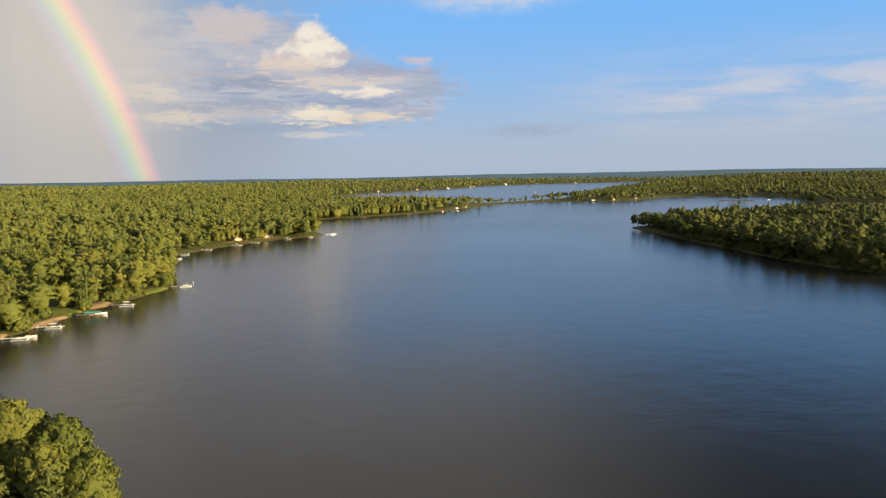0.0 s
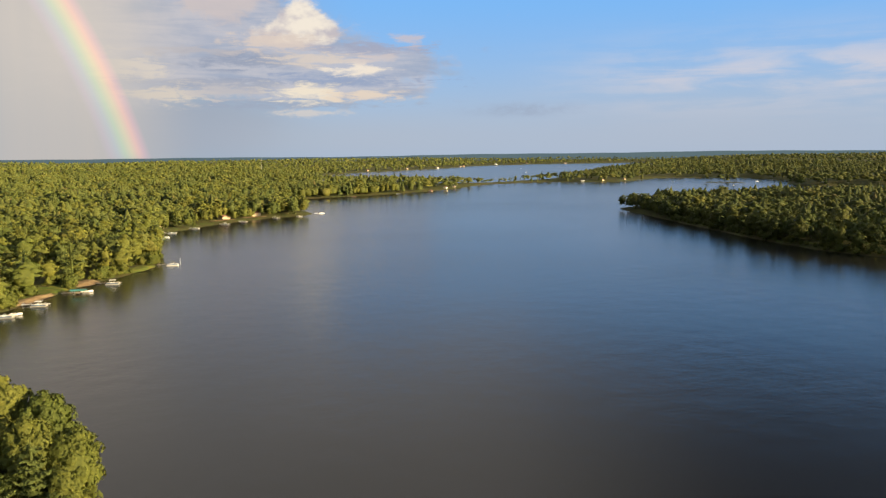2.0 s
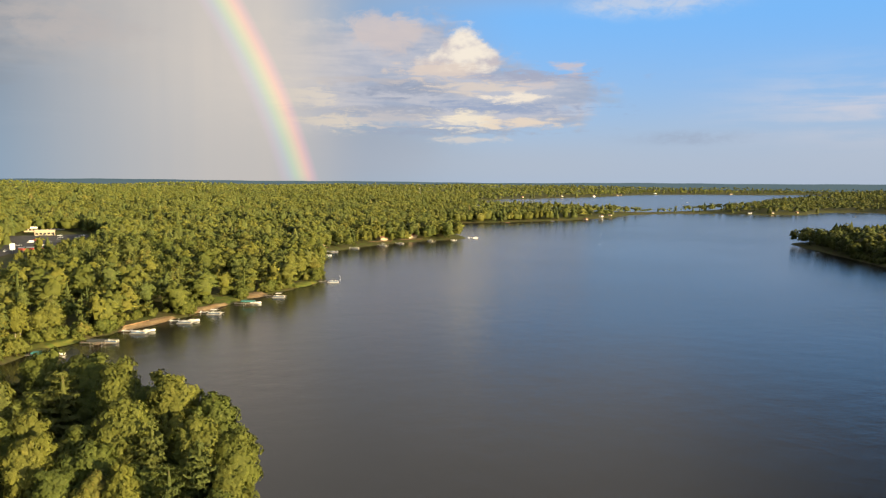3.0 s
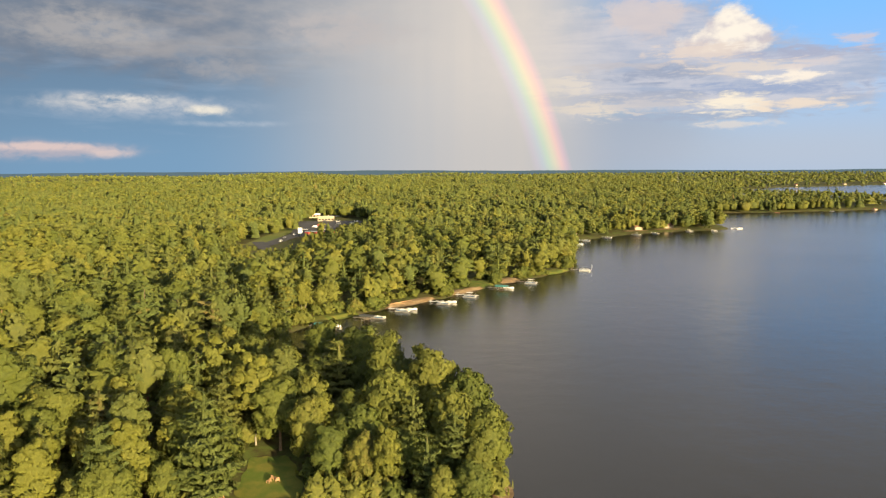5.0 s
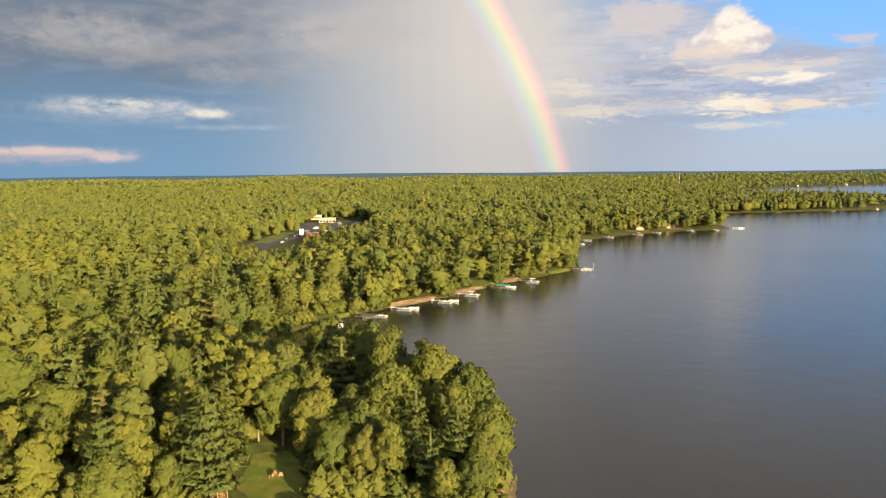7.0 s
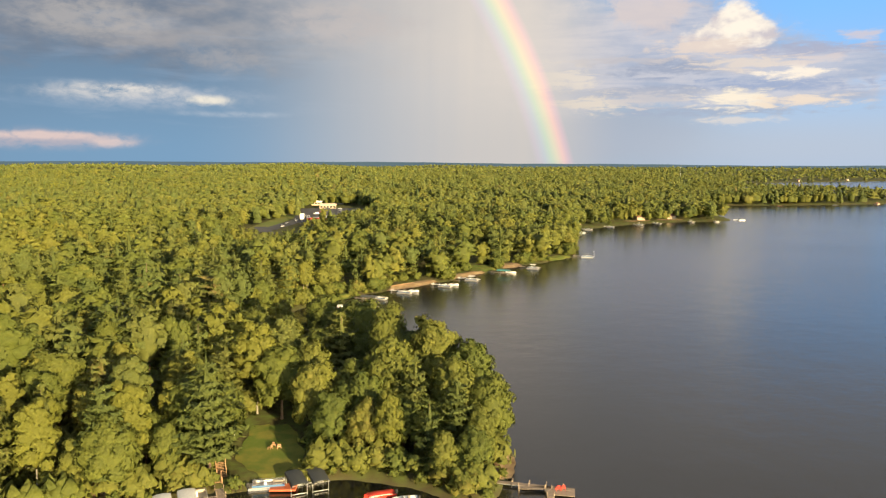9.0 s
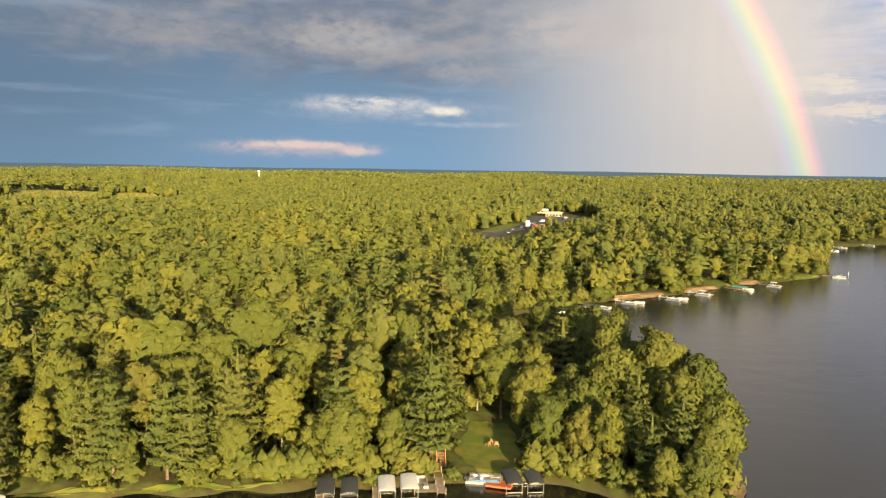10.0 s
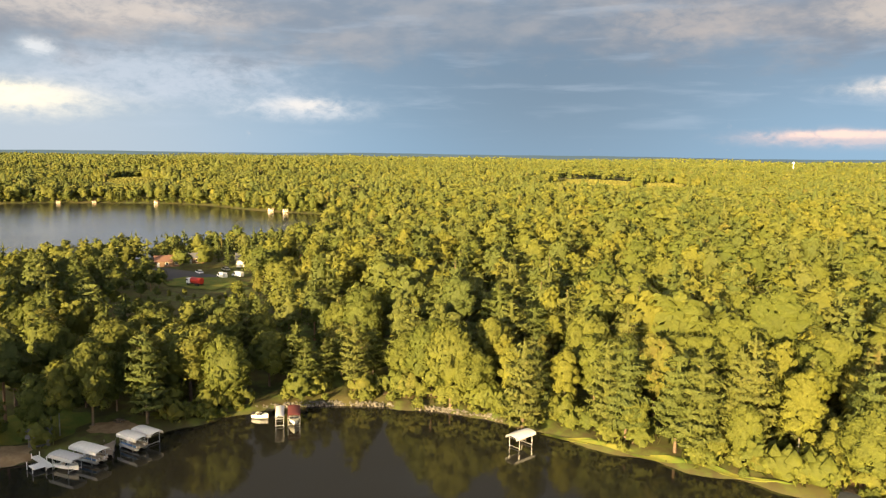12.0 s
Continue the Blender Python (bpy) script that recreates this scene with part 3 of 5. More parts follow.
def broad_crown(rng, h, r, low, lobes, rounds, leafy, size):
    """A billowing crown: a solid core, bulging boughs all round it, and leaf sprays that fray the outline."""
    half, mid = h * (1 - low) / 2, h * (1 + low) / 2
    if lobes == 1:
        return lumps(np.array([[0, 0, mid]]), np.diag([r * 0.95, r * 0.95, half])[None], rounds, rng, 0.2)
    if lobes < 7:
        return canopy(rng, h, r, low, lobes, rounds)
    k = np.arange(lobes) + 0.5
    up = 1 - 1.75 * k / lobes
    turn = k * 2.39996 + rng.uniform(-0.35, 0.35, lobes)
    flat = np.sqrt(np.maximum(0, 1 - up * up))
    egg = 1.0 - 0.16 * up                                  # broader below the middle
    way = np.stack([flat * np.cos(turn), flat * np.sin(turn), up], 1)
    share = rng.uniform(0.56, 0.76, (lobes, 1))
    centres = way * share * np.stack([r * egg, r * egg, half * 1.22 * np.ones(lobes)], 1) + [0, 0, mid]
    radii = r * rng.uniform(0.28, 0.48, lobes) * (18 / (lobes + 3)) ** 0.4
    axes = np.stack([np.diag([a, a, a * b]) for a, b in zip(radii, rng.uniform(0.9, 1.4, lobes))])
    core = lumps(np.array([[0, 0, mid]]), np.diag([r * 0.68, r * 0.68, half * 0.8])[None], 1 if lobes > 16 else -1, rng, 0.16)
    body = joined(core, lumps(centres, axes * (0.80 if leafy > 200 else 0.86), rounds, rng, 0.28))
    if not leafy:
        return body

    def whole(piece):
        """Light falls on the crown as a whole as well as on each bough."""
        v, nv, f = piece
        out = (v - [0, 0, mid]) / [r * r, r * r, half * half]
        out /= np.linalg.norm(out, axis=1, keepdims=True) + 1e-9
        nv = 0.75 * nv + 0.5 * out
        return v, nv / (np.linalg.norm(nv, axis=1, keepdims=True) + 1e-9), f

    pick = rng.choice(lobes, leafy, p=radii ** 2 / (radii ** 2).sum())
    out = rng.normal(size=(leafy, 3)) + 1.0 * way[pick] + [0, 0, 0.35]
    out /= np.linalg.norm(out, axis=1, keepdims=True)
    at = centres[pick] + out * (radii[pick] * rng.uniform(0.84, 1.16, leafy))[:, None]
    return whole(joined(body, sprays(at, out + 0.38 * rng.normal(size=(leafy, 3)), size, rng, out + [0, 0, 0.15], 0.5 * out + [0, 0, 0.9] + 0.5 * rng.normal(size=(leafy, 3)), 1.45)))


def pine_crown(rng, h, r, low, tiers, pads, rounds, leafy, size, power):
    """Tiers of level boughs that turn up at their ends, fewer and shorter towards the top."""
    if tiers == 1:
        steps = np.array([[0, 0, h * s] for s in (low * 0.6 + 0.06, 0.38, 0.64)])
        sizes = np.stack([np.diag([r * w, r * w, h * t]) for w, t in ((0.95, 0.46), (0.80, 0.36), (0.56, 0.36))])
        return lumps(steps, sizes, -2, rng, 0.28)
    rows = []
    for k in range(tiers):
        s = k / tiers
        z, reach = h * (low + (0.97 - low) * s), r * (1 - s) ** power * (0.8 if k == 0 else 1.0) + 0.4
        first = rng.uniform(0, 6.283)
        for b in range(pads if s < 0.7 else max(2, pads - 2)):
            rows.append((z + rng.uniform(-0.25, 0.25), first + 6.283 * b / pads + rng.uniform(-0.35, 0.35), reach * rng.uniform(0.5, 1.2), rng.uniform(0.12, 0.5)))
    z, turn, reach, lift = np.array(rows).T
    way = np.stack([np.cos(turn), np.sin(turn), lift], 1)
    across = np.stack([-np.sin(turn), np.cos(turn), 0 * turn], 1)
    up = np.cross(way, across)
    centres = way * (0.56 * reach)[:, None] + np.stack([0 * z, 0 * z, z], 1)
    thick = (h / tiers) * 0.36
    axes = np.stack([way * (0.50 * reach)[:, None], across * (0.26 * reach + 0.15)[:, None], up * (0.22 * thick + 0.04 * reach)[:, None]], 1)
    stem = lumps(np.array([[0, 0, h * (low + 1) / 2]]), np.diag([0.15 * r, 0.15 * r, h * (1 - low) / 2])[None], -1, rng, 0.15)
    body = joined(lumps(centres, axes, rounds, rng, 0.24), stem)
    if not leafy:
        return body
    weight = reach ** 1.3
    pick = rng.choice(len(z), leafy, p=weight / weight.sum())
    s = rng.uniform(0.3, 1.12, leafy)
    at = way[pick] * (reach[pick] * s)[:, None] + across[pick] * (rng.normal(0, 0.2, leafy) * reach[pick])[:, None]
    at[:, 2] += z[pick] + rng.uniform(0.0, 0.35, leafy)
    soft = way[pick] * [0.8, 0.8, 0] + [0, 0, 0.7]
    return joined(body, sprays(at, soft + 0.34 * rng.normal(size=(leafy, 3)), size, rng, soft, way[pick] + [0, 0, 0.45] + 0.35 * rng.normal(size=(leafy, 3)), 2.6))


def make_trunk(rng, h, base, limbs, low, reach):
    """A tapered, slightly bent trunk with limbs, as one mesh of quads."""
    verts, faces = [], []

    def tube(points, widths, sides):
        start = len(verts)
        for p, w in zip(points, widths):
            for k in range(sides):
                a = 6.2832 * k / sides
                verts.append((p[0] + w * math.cos(a), p[1] + w * math.sin(a), p[2]))
        for i in range(len(points) - 1):
            for k in range(sides):
                a, b = start + i * sides + k, start + i * sides + (k + 1) % sides
                faces.append((a, b, b + sides, a + sides))

    lean = rng.uniform(-0.02, 0.02, 2) * h
    line = [(lean[0] * s * s, lean[1] * s * s, h * s) for s in (-0.03, 0.05, 0.3, 0.6, 0.93)]
    tube(line, [base * 1.3, base, base * 0.8, base * 0.5, base * 0.1], 7)
    for k in range(limbs):
        s = low + (0.9 - low) * (k + rng.uniform(0, 0.8)) / limbs
        turn, out = 2.4 * k + rng.uniform(-0.4, 0.4), reach * (1 - 0.6 * s) * rng.uniform(0.5, 0.9)
        p = np.array((lean[0] * s * s, lean[1] * s * s, h * s))
        q = p + (out * math.cos(turn), out * math.sin(turn), out * rng.uniform(0.15, 0.6))
        tube([p, (p + q) / 2 + (0, 0, 0.1 * out), q], [base * 0.32, base * 0.2, base * 0.06], 4)
    return np.array(verts), np.array(faces)


KINDS = {  # maker, height, radius, trunk radius, leaf, bark, crown's low end
    "maple_tree": (broad_crown, 17.0, 4.7, 0.26, LEAF_BROAD, BARK, 0.15),
    "oak_tree": (broad_crown, 16.0, 5.4, 0.30, LEAF_BROAD, BARK, 0.18),
    "aspen_tree": (broad_crown, 17.5, 3.2, 0.13, LEAF_BIRCH, BARK_WHITE, 0.22),
    "birch_tree": (broad_crown, 15.5, 3.3, 0.12, LEAF_BIRCH, BARK_WHITE, 0.24),
    "white_pine": (pine_crown, 20.0, 4.3, 0.30, LEAF_PINE, BARK, 0.14),
    "red_pine": (broad_crown, 19.0, 3.5, 0.24, LEAF_PINE, BARK_RED, 0.34),
    "spruce_tree": (pine_crown, 16.0, 2.7, 0.20, LEAF_PINE, BARK, 0.03),
}
SHARE = {"maple_tree": 0.23, "oak_tree": 0.19, "aspen_tree": 0.12, "birch_tree": 0.08, "white_pine": 0.20, "red_pine": 0.12, "spruce_tree": 0.06}
NAMES = list(KINDS)


# how finely crowns are made: lobes, faces of a lobe, leaf sprays and their size; tiers and boughs of a pine
DETAIL = {"single": (28, -1, 2000, 0.26, 11, 6), "near": (18, -2, 330, 0.45, 8, 5), "middle": (11, -2, 64, 0.62, 6, 4), "distant": (5, -1, 0, 0, 1, 1),
          "remote": (3, -2, 0, 0, 1, 1), "horizon": (1, -2, 0, 0, 1, 1)}


def crown_of(kind, rng, detail):
    maker, h, r, base, leaf, bark, low = KINDS[kind]
    lobes, rounds, leafy, size, tiers, pads = DETAIL[detail]
    if maker is pine_crown:
        narrow = kind == "spruce_tree"
        return pine_crown(rng, h, r, low, tiers + (3 if narrow and tiers > 1 else 0), pads, 0 if tiers > 1 else rounds, leafy, size, 0.95 if narrow else 0.48)
    if kind not in ("maple_tree", "oak_tree") and lobes > 9:
        lobes -= 3
    return broad_crown(rng, h, r, low, lobes, rounds, leafy, size)


def scatter(cell, near, far, left, right, rng, margin=2.5):
    """Tree places on land between two distances and headings: x, y, z."""
    n = int(2 * far / cell) + 2
    gx, gy = np.meshgrid(np.arange(n) * cell - far, np.arange(n) * cell - far)
    p = np.stack([gx, gy], -1).reshape(-1, 2) + rng.uniform(-0.5, 0.5, (n * n, 2)) * cell
    r, turn = np.hypot(*p.T), np.degrees(np.arctan2(-p[:, 0], p[:, 1]))
    p = p[(r >= near) & (r < far) & (turn > left) & (turn < right)]
    shore = inland(p)
    ok = (shore > margin) & ~cleared(p) & (rng.uniform(size=len(p)) < 0.9 - 0.25 * (waves(p[:, 0], p[:, 1], 48, 21) > 0.75))
    p, shore = p[ok], shore[ok]
    return np.column_stack([p, height(p, shore)]), shore


def tall(points):
    """How tall the trees stand: lower between the yard and the western lake, and along the banks."""
    x, y = points[:, 0], points[:, 1]
    low = 0.36 * np.exp(-(((x + 350) / 75) ** 2 + ((y - 60) / 110) ** 2)) + 0.78 * np.exp(-(((x + 246) / 36) ** 2 + ((y - 70) / 30) ** 2)) + 0.30 * np.exp(-(((x + 200) / 34) ** 2 + ((y - 58) / 24) ** 2)) + 0.42 * np.exp(-(((x + 430) / 100) ** 2 + ((y - 190) / 60) ** 2)) + 0.80 * np.exp(-(((x + 112) / 36) ** 2 + ((y - 530) / 110) ** 2))
    low = np.minimum(0.8, low + 0.72 * np.exp(-(((x + 665) / 100) ** 2 + ((y - 735) / 100) ** 2)) + 0.65 * np.exp(-(((x + 985) / 110) ** 2 + ((y - 170) / 55) ** 2)))
    low = low + 0.45 * np.exp(-(((x - 930) / 110) ** 2 + ((y - 1310) / 90) ** 2)) + 0.25 * np.exp(-(((x - 1300) / 500) ** 2 + ((y - 1550) / 300) ** 2))
    return (1 + 0.13 * waves(x, y, 75, 31)) * (1 - low)


def choose(points, rng):
    """A kind for each place: kinds grow in loose stands."""
    x, y = points[:, 0], points[:, 1]
    pines = waves(x, y, 170, 11) + 0.5 * waves(x, y, 60, 12)
    white = waves(x, y, 120, 13)
    weight = np.tile([SHARE[k] for k in NAMES], (len(points), 1))
    for k in ("white_pine", "red_pine", "spruce_tree"):
        weight[:, NAMES.index(k)] *= np.exp(1.0 * pines)
    for k in ("aspen_tree", "birch_tree"):
        weight[:, NAMES.index(k)] *= np.exp(0.8 * white)
    weight = np.cumsum(weight / weight.sum(1, keepdims=True), 1)
    return (rng.uniform(size=(len(points), 1)) > weight).sum(1).clip(0, len(NAMES) - 1)


def woods(name, points, rng, detail, label, trunks=False, forms=3, squash=1.0, spread=(0.72, 1.16)):
    """Many trees joined into one mesh a foliage: crowns from a few forms, each turned and scaled."""
    kinds = choose(points, rng)
    verts, faces, tones, slots, normals, total = [], [], [], [], [], 0
    mats = [LEAF_BROAD, LEAF_BIRCH, LEAF_PINE, BARK, BARK_RED, BARK_WHITE]
    for k, kind in enumerate(NAMES):
        maker, h, r, base, leaf, bark, low = KINDS[kind]
        for form in range(forms):
            group = points[(kinds == k)][form::forms]
            if not len(group):
                continue
            v, nv, f = crown_of(kind, rng, detail)
            pieces = [(v, f, mats.index(leaf), nv)]
            if trunks:
                v, f = make_trunk(rng, h, base, 0, low, r)
                f = np.concatenate([f[:, [0, 1, 2]], f[:, [0, 2, 3]]])
                pieces.append((v, f, mats.index(bark), v * (1, 1, 0) / (np.hypot(v[:, 0], v[:, 1])[:, None] + 1e-6)))
            turn, scale = rng.uniform(0, 6.283, len(group)), rng.uniform(*spread, len(group)) * tall(group)
            wide = scale * rng.uniform(0.85, 1.3, len(group)) * (squash ** 0.4 if maker is pine_crown else squash)
            tint = rng.uniform(size=len(group))
            c, s = np.cos(turn)[:, None], np.sin(turn)[:, None]
            for v, f, slot, nv in pieces:
                xyz = np.stack([(v[:, 0] * c - v[:, 1] * s) * wide[:, None], (v[:, 0] * s + v[:, 1] * c) * wide[:, None], v[:, 2] * scale[:, None]], -1)
                xyz += group[:, None, :]
                verts.append(xyz.reshape(-1, 3))
                normals.append(np.stack([nv[:, 0] * c - nv[:, 1] * s, nv[:, 0] * s + nv[:, 1] * c, nv[:, 2] + 0 * c], -1).reshape(-1, 3))
                faces.append((f[None] + (np.arange(len(group)) * len(v))[:, None, None]).reshape(-1, 3) + total)
                tones.append(np.repeat(tint, len(v)))
                slots.append(np.full(len(f) * len(group), slot))
                total += len(v) * len(group)
    me = mesh_of(name, np.concatenate(verts), np.concatenate(faces), mats, np.concatenate(tones), False, np.concatenate(normals))
    me.polygons.foreach_set("material_index", np.concatenate(slots).astype(np.int32))
    me.update()
    tagged(new(name, me), label, "forest", kind="stuff")


def single_trees(points, rng):
    """The trees along the near bank, each one a thing with its trunk and crown."""
    labels = {
        "maple_tree": "leafy maple with a billowing yellow-green crown", "oak_tree": "broad oak with a dense olive-green crown",
        "aspen_tree": "slender aspen with a pale trunk and light leaves", "birch_tree": "white-barked birch with light green leaves",
        "white_pine": "tall white pine with level tiers of branches", "red_pine": "red pine with a bare ruddy trunk and tufted top",
        "spruce_tree": "narrow dark spruce with branches down to the ground",
    }
    kinds = choose(points, rng)
    scales = rng.uniform(0.66, 1.08, len(points)) * tall(points)
    wides = rng.uniform(1.0, 1.35, len(points))
    own = np.array([(x, y) for _, x, y, _, _ in HEROES], float)
    points = np.concatenate([points, np.column_stack([own, height(own)])])
    kinds = np.concatenate([kinds, [NAMES.index(hero[0]) for hero in HEROES]])
    scales = np.concatenate([scales, [hero[3] / KINDS[hero[0]][1] for hero in HEROES]])
    wides = np.concatenate([wides, [hero[4] for hero in HEROES]])
    for k, kind in enumerate(NAMES):
        maker, h, r, base, leaf, bark, low = KINDS[kind]
        forms = []
        for form in range(4):
            v, nv, f = crown_of(kind, rng, "single")
            crown = mesh_of("crown", v, f, [leaf], np.full(len(v), 0.0), False, nv)
            trunk = mesh_of("trunk", *make_trunk(rng, h, base, 7, low, r), [bark], sharp=False)
            forms.append((crown, trunk))
        for n in np.flatnonzero(kinds == k):
            crown, trunk = forms[n % 4]
            root = tagged(new(kind), labels[kind], "tree", "trees on the near bank")
            wide = scales[n] * wides[n]
            root.matrix_world = pose(*points[n], 0, 0, rng.uniform(0, 360)) @ Matrix.Diagonal((wide, wide, scales[n], 1))
            for part_name, me in (("trunk", trunk), ("crown", crown)):
                new(part_name, me).parent = root


# trees with a place of their own: kind, x, y, height, breadth
HEROES = (
    ("oak_tree", -96, 157, 20, 1.35), ("white_pine", -77, 116, 20, 0.85), ("spruce_tree", -70, 126, 18, 0.9), ("birch_tree", -67, 152, 17, 0.9),
    ("maple_tree", -62, 169, 18, 1.0), ("oak_tree", -77, 172, 19, 1.0), ("white_pine", -101, 234, 21, 1.2), ("oak_tree", -56, 120, 14, 1.1),
    ("oak_tree", -46, 138, 16, 1.3), ("maple_tree", -27, 146, 16, 0.9), ("maple_tree", -3, 160, 23, 1.0), ("maple_tree", 5, 155, 19.5, 1.1), ("maple_tree", -13, 170, 22.5, 1.0), ("oak_tree", -21, 186, 22, 1.1), ("maple_tree", -32, 200, 21, 1.1), ("white_pine", -25, 176, 21, 1.05), ("red_pine", -23, 193, 20, 1.2), ("oak_tree", -12, 152, 19.5, 1.0),
    ("white_pine", -6, 144, 19, 0.9), ("oak_tree", 2, 145, 17, 1.0), ("maple_tree", 8.5, 142, 15, 1.1), ("white_pine", 2, 136, 17, 1.0), ("maple_tree", 6.2, 134, 12, 1.0), ("white_pine", -3, 131, 15, 0.9), ("oak_tree", 5, 127.5, 10, 1.0), ("maple_tree", -0.5, 127, 10, 1.0), ("white_pine", -111, 98, 18, 0.85),
    ("white_pine", -96, 103, 19, 0.95), ("white_pine", -84, 108, 19, 1.0), ("white_pine", -148, 33, 19, 1.0),
    ("maple_tree", -22, 139, 13, 1.1), ("oak_tree", -15, 137, 12, 1.0), ("maple_tree", -8, 138, 12, 1.1), ("birch_tree", -25, 147, 16, 1.1), ("maple_tree", 0, 138.5, 11, 1.1),
    ("maple_tree", -49, 127, 11, 1.0), ("maple_tree", -62, 121, 10, 1.1), ("oak_tree", -74, 113, 11, 0.9), ("maple_tree", -91, 105, 10, 1.0),
    ("white_pine", -108, 93, 20, 0.95), ("white_pine", -92, 104, 19, 0.95), ("white_pine", -79, 108, 20, 0.95), ("white_pine", -76, 118, 22, 0.95), ("white_pine", -58, 122, 20, 0.95), ("white_pine", -152, 34, 19, 0.95), ("white_pine", -145, 76, 17, 0.95),
)


def spaced(points, own, gap):
    return np.hypot(points[:, None, 0] - own[:, 0], points[:, None, 1] - own[:, 1]).min(1) > gap


rng = np.random.RandomState(7)
near, near_shore = scatter(8.0, 90, 330, -20, 142, rng, 0.9)
clear_of = spaced(near, np.array([(x, y) for _, x, y, _, _ in HEROES], float), 4.2)
side = np.degrees(np.arctan2(-near[:, 0], near[:, 1])) > 88.5  # out of view: left without trees so that sun reaches the bank
clear_of &= ~side
near, near_shore = near[clear_of], near_shore[clear_of]
front = (near_shore < 38) & (np.hypot(near[:, 0], near[:, 1]) < 225) & (near[:, 1] > -20)
front &= (near[:, 1] > 20) | (near[:, 0] > -165)
front &= np.cumsum(front) <= 200
single_trees(near[front], rng)
woods("near_woods", near[~front], rng, "near", "dense mixed forest of pines, oaks and birches", trunks=True, forms=6, squash=1.15, spread=(0.66, 1.1))
# belt of extra-tall trees outside the view, added to shade the western docks
belt, belt_shore = scatter(4.6, 90, 190, 104, 142, rng, 0.9)
belt = belt[(belt_shore < 26) & (belt[:, 1] > -95)]
woods("point_woods", belt, rng, "middle", "tall unseen trees added on the point to shade the western docks", forms=5, squash=1.1, spread=(1.3, 1.5))
mid, _ = scatter(8.3, 330, 620, -64, 98, rng, 1.0)
woods("middle_woods", mid, rng, "middle", "dense sunlit mixed forest behind the lake shore", forms=6, squash=1.25, spread=(0.70, 1.06))
far, far_shore = scatter(8.6, 620, 1250, -66, 98, rng, 0.5)
rim = (far_shore < 14) & (np.hypot(far[:, 0], far[:, 1]) < 1100)
woods("shore_woods", far[rim], rng, "middle", "mixed trees along the distant lake shores", forms=6, squash=1.15, spread=(0.66, 1.0))
far = far[~rim]
woods("distant_woods", far, rng, "distant", "distant sunlit mixed forest", forms=6, squash=1.45, spread=(0.78, 1.04))
hazy, _ = scatter(18.5, 1250, 2600, -66, 96, rng, 1.5)
woods("remote_woods", hazy, rng, "remote", "remote forest towards the horizon", forms=6, squash=2.0, spread=(0.8, 1.08))
last, _ = scatter(33, 2600, 4870, -66, 96, rng, 4)
woods("horizon_woods", last, rng, "horizon", "endless forest on the horizon", forms=4, squash=2.1)


def undergrowth():
    """Low bushes along the near banks."""
    spots, shore = scatter(2.3, 90, 560, -16, 98, rng, 0.3)
    keep = rng.uniform(size=len(spots)) < np.where(shore < 4.5, 0.9, np.where((shore < 44) & (np.hypot(spots[:, 0], spots[:, 1]) < 235), 0.24, np.where(shore < 15, 0.3, 0)))
    keep &= (spots[:, 0] > -128) | (rng.uniform(size=len(spots)) < np.where(spots[:, 1] < 34, 0.12, 0.5)) | (spots[:, 1] > 150)
    beyond, along = scatter(5.0, 560, 980, 60, 98, rng, 0.5)
    eastern, rim = scatter(4.5, 350, 720, -64, -16, rng, 0.4)
    beyond = np.concatenate([beyond[along < 9], eastern[rim < 8]])
    spots, shore = np.concatenate([spots[keep], beyond]), np.concatenate([shore[keep], np.full(len(beyond), 9.0)])
    verts, faces, tones, normals, total = [], [], [], [], 0
    for form in range(5):
        v, nv, f = broad_crown(rng, 2.0, 1.3, 0.0, 8, -2, 60, 0.22)
        group = spots[form::5]
        scale = rng.uniform(0.5, 1.45, len(group)) * np.where(shore[form::5] < 1.8, 0.9, np.where(shore[form::5] < 7, 1.9, 1.7))
        verts.append((v[None] * scale[:, None, None] + group[:, None, :]).reshape(-1, 3))
        normals.append(np.tile(nv, (len(group), 1)))
        faces.append((f[None] + (np.arange(len(group)) * len(v))[:, None, None]).reshape(-1, 3) + total)
        tones.append(np.repeat(rng.uniform(size=len(group)), len(v)))
        total += len(v) * len(group)
    me = mesh_of("undergrowth", np.concatenate(verts), np.concatenate(faces), [LEAF_BROAD], np.concatenate(tones), False, np.concatenate(normals))
    tagged(new("undergrowth", me), "low yellow-green bushes along the water's edge", "bushes", kind="stuff")


undergrowth()


# ---- things: materials ----
def make_lawn(n):
    at = place(n)
    patch, blade = n.noise(at, 0.25, 4), n.noise(at, 6.0, 4)
    colour = n.mix(n.step(patch, 0.35, 0.65), (0.10, 0.14, 0.022), (0.20, 0.18, 0.035))
    colour = n.mix(n.mul(blade, 0.5), colour, (0.055, 0.085, 0.015))
    return coat(n, colour, 0.9, 0.0, n.bump(blade, 0.6, 0.1), 0.2)


def make_meadow(n):
    at = place(n)
    colour = n.mix(n.step(n.noise(at, 0.02, 4), 0.4, 0.65), (0.13, 0.16, 0.035), (0.21, 0.20, 0.06))
    return coat(n, n.mix(n.mul(n.noise(at, 0.6, 4), 0.5), colour, (0.10, 0.12, 0.025)), 0.95, 0.0, None, 0.2)


def make_soil(n):
    at = place(n)
    grit = n.noise(at, 3.0, 5)
    colour = n.mix(n.step(n.noise(at, 0.4, 4), 0.35, 0.65), (0.23, 0.15, 0.08), (0.34, 0.25, 0.14))
    return coat(n, n.mix(n.mul(grit, 0.6), colour, (0.13, 0.085, 0.045)), 0.95, 0.0, n.bump(grit, 0.6, 0.1), 0.2)


